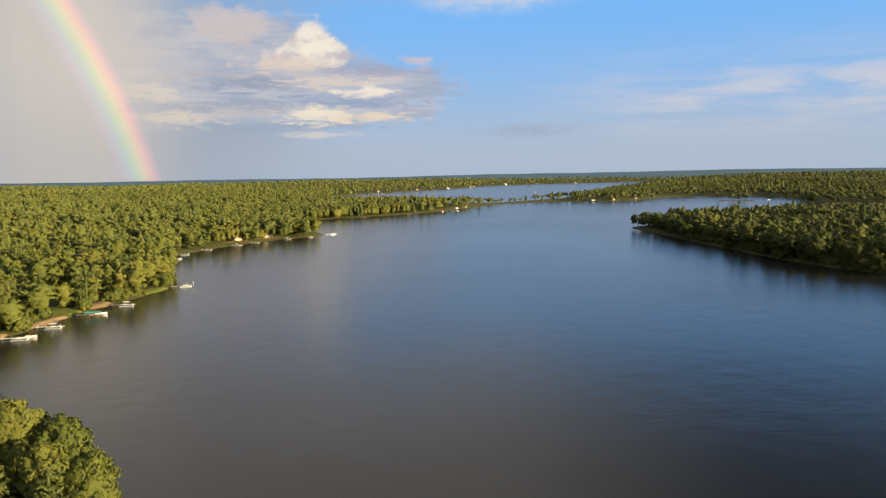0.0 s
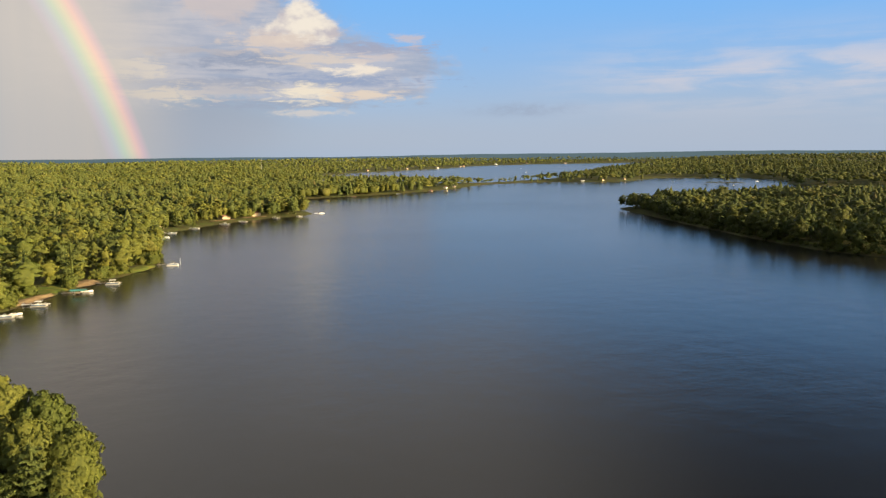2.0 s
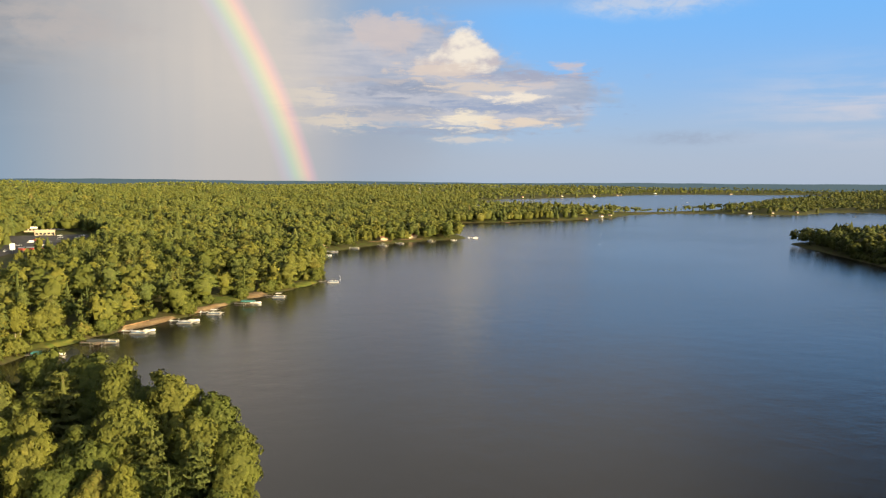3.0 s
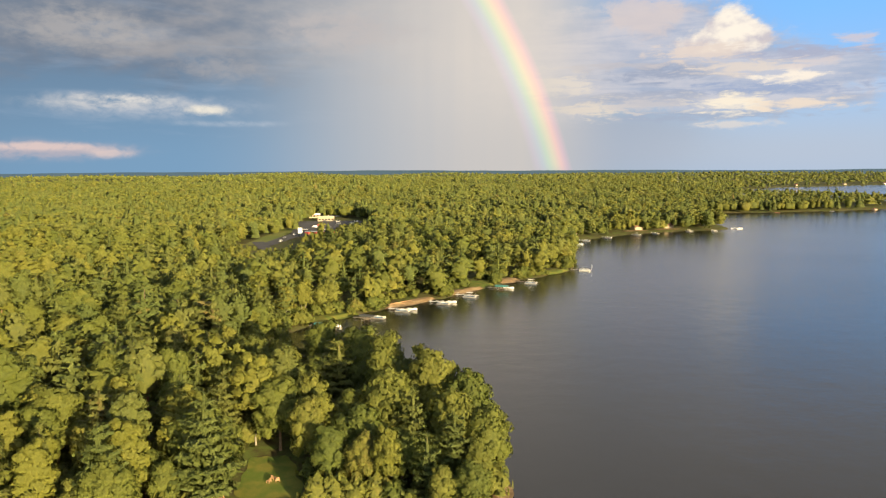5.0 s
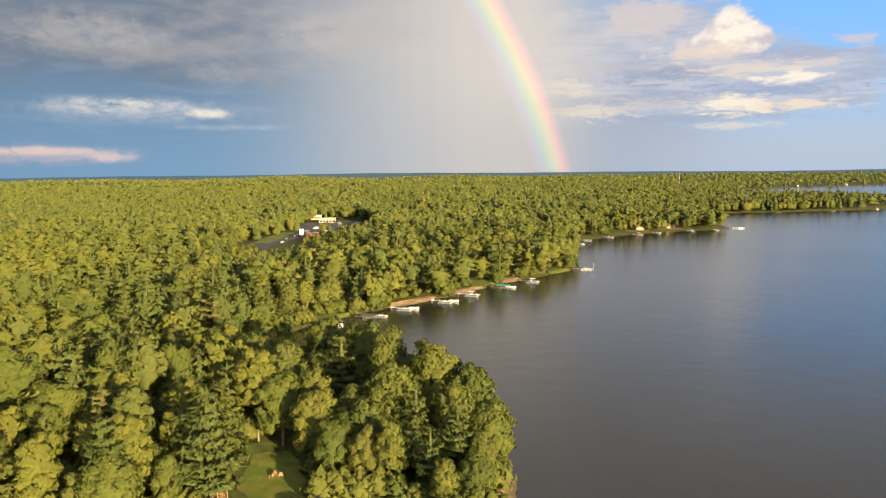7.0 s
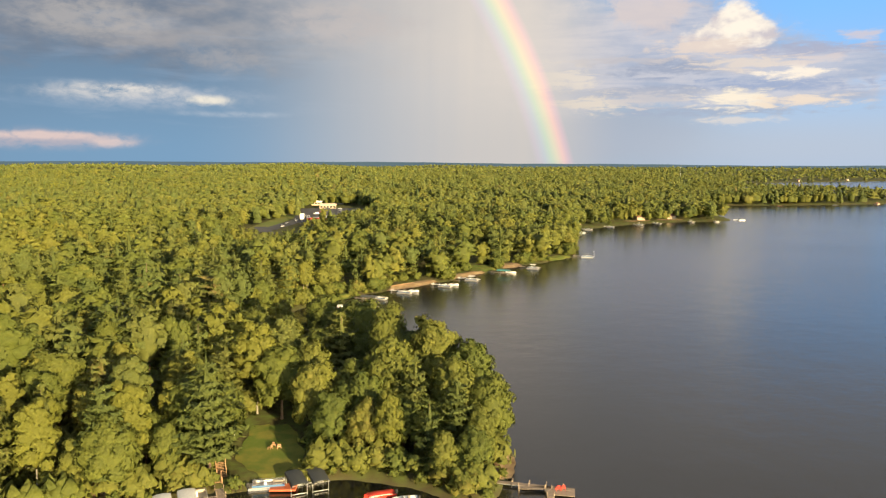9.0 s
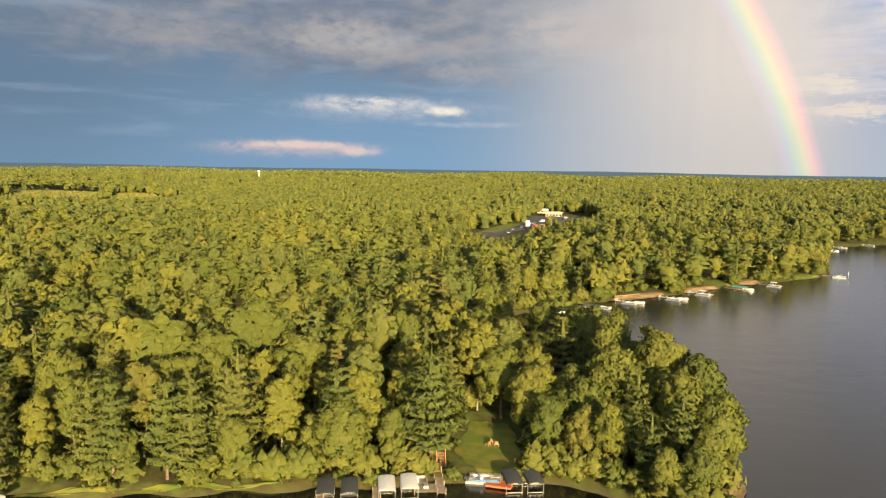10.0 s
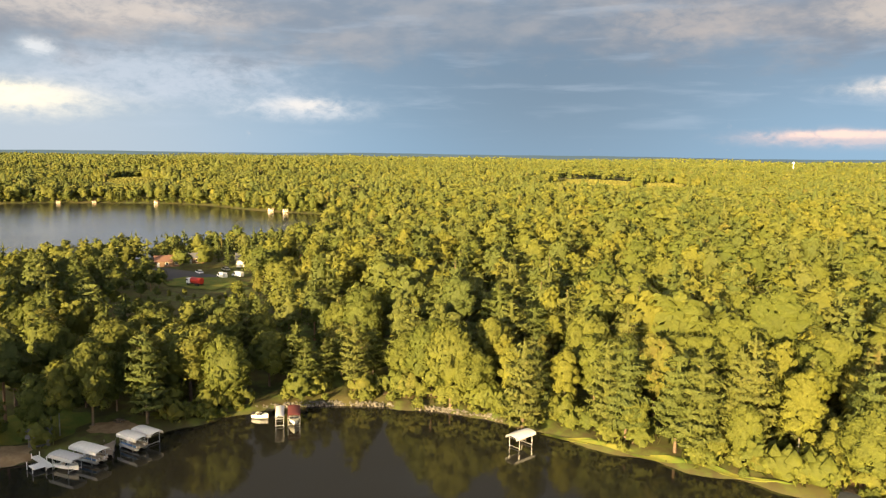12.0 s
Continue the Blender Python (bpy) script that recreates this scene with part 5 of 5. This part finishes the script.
pontoon_boat(-42.0, 122.6, LAKEWARD, 0, CANVAS_BLUE, 6.0)
dock(-27.8, 131.0, LAKEWARD + 70, 6.2, 1.2)
pontoon_boat(-31.6, 127.6, LAKEWARD + 78, 0, CANVAS_BLUE, 6.6)
boxes("deck", ORANGE_RED, root("swim_raft", -28.6, 126.9, 0, -78 + 80, "orange-red carpeted raft with posts beside the boat", "raft"), (-2.3, 2.3, -1.4, 1.4, 0.25, 0.6), bevel=0.05)
motor_boat(-11.4, 123.8, 110, RED, "red", 5.6, 0.0, RED)
motor_boat(-7.0, 122.0, 100, WHITE, "white", 4.6)
dock(8.0, 129.8, -104, 14.5, 1.1, arm=None)
dock(18.0, 127.6, 180, 4.6, 1.1, arm=(0.0, 4.6, 1.2))
for cx, cy in ((19.6, 126.0), (20.5, 126.2)):
    lawn_chair(cx, cy, 0.6, 190, RED, "red")
boxes("deck", PLANK, root("swim_platform", 20.4, 125.6, 0, -10, "square wooden swim platform on the lake", "platform"), (-2.1, 2.1, -1.6, 1.6, 0.44, 0.54), bevel=0.02)

stairs = root("stairs", -41.0, 131.5, 0, 20, "weathered wooden stairs down the bank", "stairs")
for k in range(10):
    boxes("tread", TIMBER, stairs, (-0.8, 0.8, k * 0.34 - 2.2, k * 0.34 - 1.85, land(-41, 129.5) + k * 0.16, land(-41, 129.5) + k * 0.16 + 0.06))
for sx in (-0.85, 0.85):
    for k in range(5):
        boxes("rail_post", TIMBER, stairs, (sx - 0.05, sx + 0.05, k * 0.68 - 2.2, k * 0.68 - 2.1, land(-41, 129.5) + k * 0.32, land(-41, 129.5) + k * 0.32 + 1.0))
landing = root("landing", -41.5, 127.6, land(-41.5, 127.6), 20, "square wooden landing at the foot of the stairs", "landing")
boxes("deck", TIMBER, landing, *[(-1.8, 1.8, k * 0.2 - 1.5, k * 0.2 - 1.32, 0.25, 0.31) for k in range(15)])
for px in (-1.7, 1.7):
    for py in (-1.4, 1.4):
        boxes("post", TIMBER, landing, (px - 0.07, px + 0.07, py - 0.07, py + 0.07, -0.6, 1.2))

lawn_chair(-42.2, 146.0, land(-42.2, 146.0) + 0.1, 200, WHITE, "pale")
lawn_chair(-43.4, 147.0, land(-43.4, 147.0) + 0.1, 170, WHITE, "pale")
for k, (cx, cy) in enumerate(((-33.6, 142.4), (-32.6, 141.6), (-34.2, 141.2))):
    lawn_chair(cx, cy, land(cx, cy) + 0.1, 150 + 50 * k, TIMBER, "cedar")

# ---- the western bank: shed, lifts, kayak, stone edge ----
boat_lift(-136.2, 17.4, -60, CANVAS_GREY, "grey", 6.0, 2.7)
boat_lift(-138.0, 21.2, -60, CANVAS_WHITE, "pale grey", 6.8, 3.0)
dock(-144.2, 13.2, -75, 7.5, 1.2, white=True, arm=(4.2, 2.0, 2.4))
pontoon_boat(-137.6, 21.3, -60, 0.25, CANVAS_BLUE, 6.0)
motor_boat(-135.8, 17.6, -60, WHITE, "white", 4.8, 0.25)
boat_lift(-140.0, 28.6, -66, CANVAS_WHITE, "white", 5.6, 2.7)
boat_lift(-141.2, 31.4, -66, CANVAS_WHITE, "white", 5.6, 2.7)
pontoon_boat(-139.8, 28.7, -66, 0.25, CANVAS_BLUE, 5.4)
dock(-144.0, 25.6, -105, 7.0, 1.8)
boat_lift(-137.6, 55.6, -113, CANVAS_WHITE, "white", 6.4, 1.7)
boat_lift(-136.7, 58.2, -113, CANVAS_MAROON, "maroon", 6.0, 2.5)
motor_boat(-136.3, 58.1, -113, WHITE, "white", 5.0, 0.25)
motor_boat(-142.6, 53.6, -50, WHITE, "white", 3.2)
boat_lift(-103.0, 88.4, 8, CANVAS_WHITE, "cream", 5.4, 2.6)
dock(-108.0, 92.6, -125, 5.0, 1.1)
house(-147.6, 14.6, -100, 3.4, 2.8, 2.0, 0.9, SIDING_DARK, ROOF_GREY, "small dark shed with a white door by the beach", "shed", 1)
house(-156, 5.0, -95, 6.5, 5.0, 2.5, 1.2, SIDING_DARK, ROOF_GREY, "dark cottage with grey shingles near the beach", "cottage", 2)

kayak = root("kayak", -145.0, 5.4, land(-145, 5.4) + 0.18, 70, "yellow kayak drawn up on the sand", "kayak")
bm = bmesh.new()
bmesh.ops.create_icosphere(bm, subdivisions=2, radius=1, matrix=Matrix.LocRotScale((0, 0, 0.17), None, (0.38, 1.7, 0.2)))
part("hull", bm, YELLOW, kayak)
boxes("seat", RUBBER, kayak, (-0.22, 0.22, -0.5, 0.4, 0.3, 0.38), bevel=0.03)

table = root("picnic_table", -150.5, 28.5, land(-150.5, 28.5) + 0.12, 30, "dark wooden picnic table on the patio", "table")
boxes("tabletop", PLANK_DARK, table, *[(-0.9, 0.9, -0.38 + k * 0.16, -0.24 + k * 0.16, 0.72, 0.76) for k in range(5)])
for sy in (-0.7, 0.7):
    boxes("bench", PLANK_DARK, table, (-0.9, 0.9, sy - 0.13, sy + 0.13, 0.43, 0.47))
for sx in (-0.6, 0.6):
    boxes("leg", PLANK_DARK, table, (sx - 0.05, sx + 0.05, -0.7, 0.7, 0.36, 0.43), (sx - 0.05, sx + 0.05, -0.3, -0.2, 0, 0.72), (sx - 0.05, sx + 0.05, 0.2, 0.3, 0, 0.72))


def stone_edge():
    """A low edge of piled field stones along the curve of the bank."""
    ring = LAKES[0]
    line = ring[(ring[:, 0] > -150) & (ring[:, 0] < -112) & (ring[:, 1] > 50) & (ring[:, 1] < 96)]
    steps = np.concatenate([[0], np.cumsum(np.hypot(*np.diff(line, axis=0).T))])
    r = np.random.RandomState(5)
    n = 620
    at = r.uniform(0, steps[-1], n)
    xy = np.stack([np.interp(at, steps, line[:, 0]), np.interp(at, steps, line[:, 1])], 1)
    inward = np.array([-0.62, 0.78])
    depth = r.uniform(-0.2, 1.5, n)
    xy += inward * depth[:, None]
    size = r.uniform(0.14, 0.34, n)
    centres = np.column_stack([xy, 0.02 + 0.34 * np.clip(depth, 0, 1.4) + r.uniform(0, 0.12, n)])
    axes = np.stack([np.diag([s * a, s * b, s * c]) for s, (a, b, c) in zip(size, r.uniform(0.7, 1.2, (n, 3)))])
    v, nv, f = lumps(centres, axes, 1, r, 0.22)
    tagged(new("stone_edge", mesh_of("stone_edge", v, f, [STONE])), "low edge of pale grey field stones along the bank", "stones", kind="stuff")


stone_edge()

# ---- the north shore: docks with their boats, beaches, lawns ----
for k, (sx, sy, kind) in enumerate(((-54, 297, "teal"), (-38, 313.5, "dark"), (-24.5, 333, "plain"), (-6.5, 351, "plain"), (6.5, 370, "open"),
                                    (24, 392, "green"), (41.5, 413, "open"), (79.5, 463, "pole"))):
    turn = -112 if k < 7 else -100
    c, s = math.cos(radians(turn + 90)), math.sin(radians(turn + 90))
    dock(sx, sy, turn, 12 if k else 15, 1.4, white=k in (2, 3, 4), arm=(7.0, 3.0, 2.0) if k % 2 else None)
    px, py = sx + 8.5 * c - 3.2 * s * -1, sy + 8.5 * s + 3.2 * c * -1
    qx, qy = sx + 10.5 * c + 2.6 * s * -1, sy + 10.5 * s + 2.6 * c
    if kind in ("teal", "green"):
        boat_lift(px, py, turn, CANVAS_TEAL, "teal", 7.0, 3.0)
        motor_boat(qx, qy, turn + 8, WHITE, "white", 5.4)
    elif kind == "dark":
        boat_lift(px, py, turn, CANVAS_DARK, "dark", 7.0, 3.0)
        pontoon_boat(qx, qy, turn, 0, CANVAS_BLUE, 6.4)
    elif kind == "pole":
        pontoon_boat(px, py, turn + 4, 0, CANVAS_BLUE, 7.0, CANVAS_DARK)
        flag = root("flag_pole", sx + 13 * c, sy + 13 * s, 0, 0, "slim white pole at the end of a dock", "pole")
        rods("pole", WHITE, flag, ((0, 0, -1.5), (0, 0, 3.6), 0.05), sides=8)
        rods("knob", WHITE, flag, ((0, 0, 3.6), (0, 0, 3.75), 0.09), sides=8)
    else:
        pontoon_boat(px, py, turn, 0, CANVAS_BLUE, 6.8, CANVAS_WHITE if kind == "open" else None)
        if kind == "plain":
            motor_boat(qx, qy, turn, WHITE, "white", 4.8)
sheet("lawn", -50, 309, 17, 3.6, 42, LAWN, "mown bank along the far shore", 0.15, 1.0)
sheet("lawn", 18, 399, 7.0, 12, -35, LAWN, "mown lawn under tall trees", 0.2, 1.2)
sheet("beach", -15, 346.5, 17, 3.4, 50, SOIL, "narrow sandy beach", 0.2, 0.9)
sheet("beach", 11, 379, 15, 3.2, 54, SOIL, "narrow sandy beach", 0.2, 0.9)
sheet("bare_soil", 36, 414, 9, 5.0, 50, SOIL, "sandy bluff above the water", 0.25, 1.0)
sheet("lawn", 66, 448, 15, 4.5, 48, LAWN, "sunlit bank at the point", 0.25, 1.2)
wall_ = root("retaining_wall", -19.5, 344.5, 0.4, 48, "low timber retaining wall on the beach", "wall")
for k in range(3):
    boxes("board", TIMBER, wall_, (-7, 7, 0, 0.2, 0.3 + k * 0.26, 0.53 + k * 0.26))
for px in (-6.5, -3.2, 0, 3.2, 6.5):
    boxes("post", TIMBER, wall_, (px - 0.12, px + 0.12, -0.16, 0.02, -0.3, 1.3))
for sx, sy, turn, length in ((106, 624, -95, 10), (119, 656, -115, 10), (146, 686, -130, 11), (180, 712, -140, 12), (203, 729, -145, 11), (244, 751, -160, 12), (272, 756, -170, 10), (299, 776, -90, 10)):
    dock(sx, sy, turn, length, 1.6, white=True)
    c, s = math.cos(radians(turn + 90)), math.sin(radians(turn + 90))
    pontoon_boat(sx + 8 * c + 2.4 * s, sy + 8 * s - 2.4 * c, turn, 0, CANVAS_BLUE, 6.8, CANVAS_WHITE if length == 12 else None)
for k, (hx, hy, turn) in enumerate(((193, 752, 205), (230, 772, 195), (118, 686, 230))):
    sheet("beach", hx - 4, hy - 18, 16, 3.5, turn - 180, SOIL, "sandy bank in front of a cottage", 0.4, 2.0)
    house(hx, hy - 6, turn, 10, 7, 2.8, 2.2, SIDING_TAN, ROOF_BROWN, "tan lake cottage with a brown roof among trees", "cottage", 3, "cottages on the shore")

# ---- yard with vehicles by the western lake ----
sheet("gravel_yard", -310, 79, 27, 10, 24, ASPHALT, "dark gravel yard beside the trees", 0.25, 2.0)
sheet("lawn", -283, 85, 17, 12, 24, LAWN, "mown grass where vehicles park", 0.3, 1.5)
red_truck(-280.5, 80, 115)
car(-292, 94, 100, WHITE, "white", "van")
car(-291, 100, 110, WHITE, "white", "van")
car(-307, 89.5, 95, WHITE, "white", "car")
car(-309, 101, 100, ALUMINIUM, "silver", "car")
car(-302, 72, 120, SIDING_DARK, "dark", "pickup")
house(-318, 116, 70, 14, 9, 3.0, 2.6, WHITE, ROOF_GREY, "white cottage with a grey gable roof by the yard", "cottage", 4)
house(-336, 84, 80, 10, 7, 2.6, 2.0, SIDING_BROWN, ROOF_BROWN, "low brown cabin at the edge of the yard", "cabin", 2)
house(-340, 98, 80, 8, 6, 2.6, 1.8, SIDING_BROWN, ROOF_GREY, "low brown cabin at the edge of the yard", "cabin", 2)
house(-286, 133, 60, 15, 9, 4.5, 2.6, SIDING_BROWN, ROOF_RED, "cabin with a faded red roof among trees", "cabin", 2)
house(-99, 291, 20, 12, 8, 5.0, 2.8, SIDING_BROWN, ROOF_RED, "cabin with a red roof hidden among pines", "cabin", 2)
house(-113, 292, 20, 7, 6, 5.0, 2.0, WHITE, ROOF_GREY, "small white cabin hidden among pines", "cabin", 2)
house(40, 543, -30, 24, 8, 6.0, 2.0, WHITE, CANVAS_WHITE, "long white building half hidden by trees", "lodge", 4)

# ---- shops beside the road ----
sheet("parking_lot", -112, 742, 34, 92, 8, ASPHALT, "dark asphalt parking lot beside the road", 0.5, 5.0, True)
sheet("road", -132, 640, 6.0, 70, -3, ASPHALT, "asphalt road that bends into the forest", 0.55, 5.0, True)
sheet("road", -137, 568, 5.0, 30, 20, ASPHALT, "asphalt road that leaves between the trees", 0.55, 4.0, True)
sheet("road_verge", -146, 650, 7.0, 75, 0, MEADOW, "yellow grass verge along the road", 0.45, 5.0, True)


def shop(x, y, turn, w, d, tall_, wall, band, label):
    """A flat-roofed shop with a coloured band, a row of windows and a door."""
    ob = root("shop", x, y, land(x, y) + 0.4, turn, label, "shop", "shops by the road")
    boxes("wall", wall, ob, (-w / 2, w / 2, -d / 2, d / 2, -1.0, tall_), bevel=0.05)
    boxes("roof", CANVAS_GREY, ob, (-w / 2 + 0.3, w / 2 - 0.3, -d / 2 + 0.3, d / 2 - 0.3, tall_ + 0.004, tall_ + 0.15))
    boxes("fascia", band, ob, (-w / 2 - 0.3, w / 2 + 0.3, -d / 2 - 0.9, -d / 2 - 0.004, tall_ - 1.2, tall_ + 0.3), bevel=0.04)
    for k in range(int(w / 3.5)):
        cx = -w / 2 + 2 + k * 3.5
        boxes("window", GLASS, ob, (cx - 1.2, cx + 1.2, -d / 2 - 0.05, -d / 2 + 0.02, 0.8, 2.6))
    boxes("door", GLASS, ob, (w / 2 - 1.9, w / 2 - 0.5, -d / 2 - 0.06, -d / 2 + 0.02, 0, 2.2))


shop(-104, 648, 12, 30, 12, 4.6, SIDING_BROWN, RED, "long shop with a red band and flat roof by the road")
shop(-150, 880, 12, 12, 10, 4.4, SIDING_TAN, WHITE, "white flat-roofed shop by the road")
shop(-132, 905, 12, 20, 12, 5.0, WHITE, CANVAS_GREY, "white flat-roofed shop by the road")
shop(-130, 835, 12, 18, 10, 5.0, SIDING_TAN, SIDING_TAN, "tan flat-roofed shop by the road")
sign = root("sign_tower", -124, 652, land(-124, 652), 10, "white upright sign board by the road", "sign")
boxes("post", STEEL, sign, (-0.2, 0.2, -0.2, 0.2, 0, 4))
boxes("board", WHITE, sign, (-1.8, 1.8, -0.3, 0.3, 3, 8), bevel=0.06)
lot = np.random.RandomState(9)
for k in range(15):
    row = k % 3
    cx, cy = -128 + 17 * row + lot.uniform(-3, 3), 715 + 26 * (k // 3) + lot.uniform(-6, 6)
    paint, tint = ((WHITE, "white"), (ALUMINIUM, "silver"), (SIDING_DARK, "dark"), (RED, "red"))[int(lot.choice(4, p=(0.45, 0.25, 0.2, 0.1)))]
    car(cx, cy, 98 + lot.uniform(-4, 4), paint, tint, ("car", "van", "pickup")[int(lot.choice(3, p=(0.55, 0.2, 0.25)))], z=land(cx, cy) + 0.62)
for k, (cx, cy) in enumerate(((-130, 600), (-133, 630), (-131, 662))):
    car(cx, cy, -3, WHITE if k != 1 else ALUMINIUM, "white" if k != 1 else "silver", "car", z=land(cx, cy) + 0.67)
sheet("gravel_road", 282, 1143, 7, 66, -62, SOIL, "pale gravel road through the forest", 0.8, 5.0, True)
for k in range(7):
    cx, cy = 238 + 15 * k, 1120 + 8 * k
    house(cx, cy + 9, 28, 11, 3.6, 3.4, 0.5, WHITE, WHITE, "white trailer home beside the gravel road", "trailer", 3, "trailers along the road")

# ---- meadows, tower and mast ----
sheet("meadow", -815, 825, 95, 72, 45, MEADOW, "pale yellow-green meadow in the forest", 1.2, 8.0)
sheet("meadow", -705, 855, 28, 66, 45, MEADOW, "narrow pale meadow in the forest", 1.2, 8.0)
sheet("meadow", -1062, 226, 92, 34, -14, MEADOW, "bright meadow beyond the western lake", 1.2, 8.0)


def meadow_grass(cx, cy, a, b, turn, count, label):
    """Rough standing grass: upright tufts all over a meadow."""
    q = np.sqrt(rng.uniform(0, 0.92, count))
    way = rng.uniform(0, 6.283, count)
    u, v = a * q * np.cos(way), b * q * np.sin(way)
    c, s = math.cos(radians(turn)), math.sin(radians(turn))
    xy = np.stack([cx + u * c - v * s, cy + u * s + v * c], -1)
    at = np.column_stack([xy, height(xy) + 1.7])
    face = np.column_stack([rng.normal(size=(count, 2)), np.full(count, 0.25)])
    v, nv, f = sprays(at, face, 1.5, rng, face)
    me = mesh_of("meadow_grass", v, f, [GRASS], rng.uniform(size=len(v)), False, nv)
    tagged(new("meadow_grass", me), label, "grass", kind="stuff")


GRASS = leaves("meadow_grass", ((0.0, (0.17, 0.18, 0.04)), (0.6, (0.22, 0.215, 0.055)), (1.0, (0.27, 0.245, 0.08))), 0.2)
meadow_grass(-815, 825, 95, 72, 45, 9000, "tall pale yellow-green meadow grass in the sun")
meadow_grass(-705, 855, 28, 66, 45, 4000, "tall pale grass on a narrow meadow")
meadow_grass(-1062, 226, 92, 34, -14, 6000, "tall bright grass beyond the western lake")

tower = root("water_tower", -1234, 2058, land(-1234, 2058), 0, "slender white water tower above the forest", "water tower")
bm = bmesh.new()
rod(bm, (0, 0, 0), (0, 0, 28), 1.3, 1.0, 14)
part("column", bm, WHITE, tower)
bm = bmesh.new()
bmesh.ops.create_uvsphere(bm, u_segments=18, v_segments=10, radius=1, matrix=Matrix.LocRotScale((0, 0, 31), None, (3.8, 3.8, 3.2)))
part("tank", bm, WHITE, tower)
bm = bmesh.new()
rod(bm, (0, 0, 0), (0, 0, 5), 3.4, 1.7, 14)
part("foot", bm, WHITE, tower)

mast = root("radio_mast", 720, 2300, land(720, 2300), 0, "thin steel lattice radio mast above the trees", "mast")
for a in range(3):
    px, py = 0.9 * math.cos(a * 2.094), 0.9 * math.sin(a * 2.094)
    rods("leg", STEEL, mast, ((px, py, 0), (px * 0.4, py * 0.4, 48), 0.07), sides=6)
rods("brace", STEEL, mast, *[((0.85 * math.cos(a * 2.094), 0.85 * math.sin(a * 2.094), k * 3.0), (0.7 * math.cos(a * 2.094 + 2.094), 0.7 * math.sin(a * 2.094 + 2.094), k * 3.0 + 3), 0.04) for k in range(15) for a in range(3)], sides=4)

# ---- cottages and boats far off ----
FAR_HOMES = ((470, 1052, 190), (560, 1078, 200), (640, 1112, 215), (735, 1190, 220), (700, 1163, 215), (1120, 1210, 180), (1190, 1216, 200), (1085, 1232, 150),
             (1180, 2510, 200), (1420, 2660, 210), (1640, 2790, 205), (1880, 2990, 215), (1930, 3040, 215), (2300, 3300, 190), (2560, 3370, 180), (2760, 3280, 160))
for k, (hx, hy, turn) in enumerate(FAR_HOMES):
    big = 0.65 if k < 8 else 1.1
    house(hx, hy, turn, 11 * big, 8 * big, 3.0 * big, 2.2 * big, WHITE if k % 3 == 1 else SIDING_TAN, ROOF_GREY if k % 2 else ROOF_BROWN,
          "pale lake house on the distant shore" if k % 3 == 1 else "tan lake house on the distant shore", "lake_house", 3, "houses on the far shores")
for bx, by, turn in ((-838, 132, 90), (-846, 100, 90), (-806, 186, 120), (-770, 226, 120), (-742, 238, 150), (-655, 250, 150), (-640, 258, 150)):
    house(bx, by + 6, turn - 180 + 90, 5, 3.2, 1.2, 0.9, SIDING_TAN, ROOF_BROWN, "pale boathouse on the western lake shore", "boathouse", 2, "boathouses on the western lake", z=0.6)
for bx, by, turn in ((1210, 1095, 30), (1150, 900, -60), (1500, 1980, 60), (1830, 2450, 20), (2150, 2600, -40), (1290, 1720, 10), (1330, 985, 80)):
    motor_boat(bx, by, turn, WHITE, "white", 7.0)
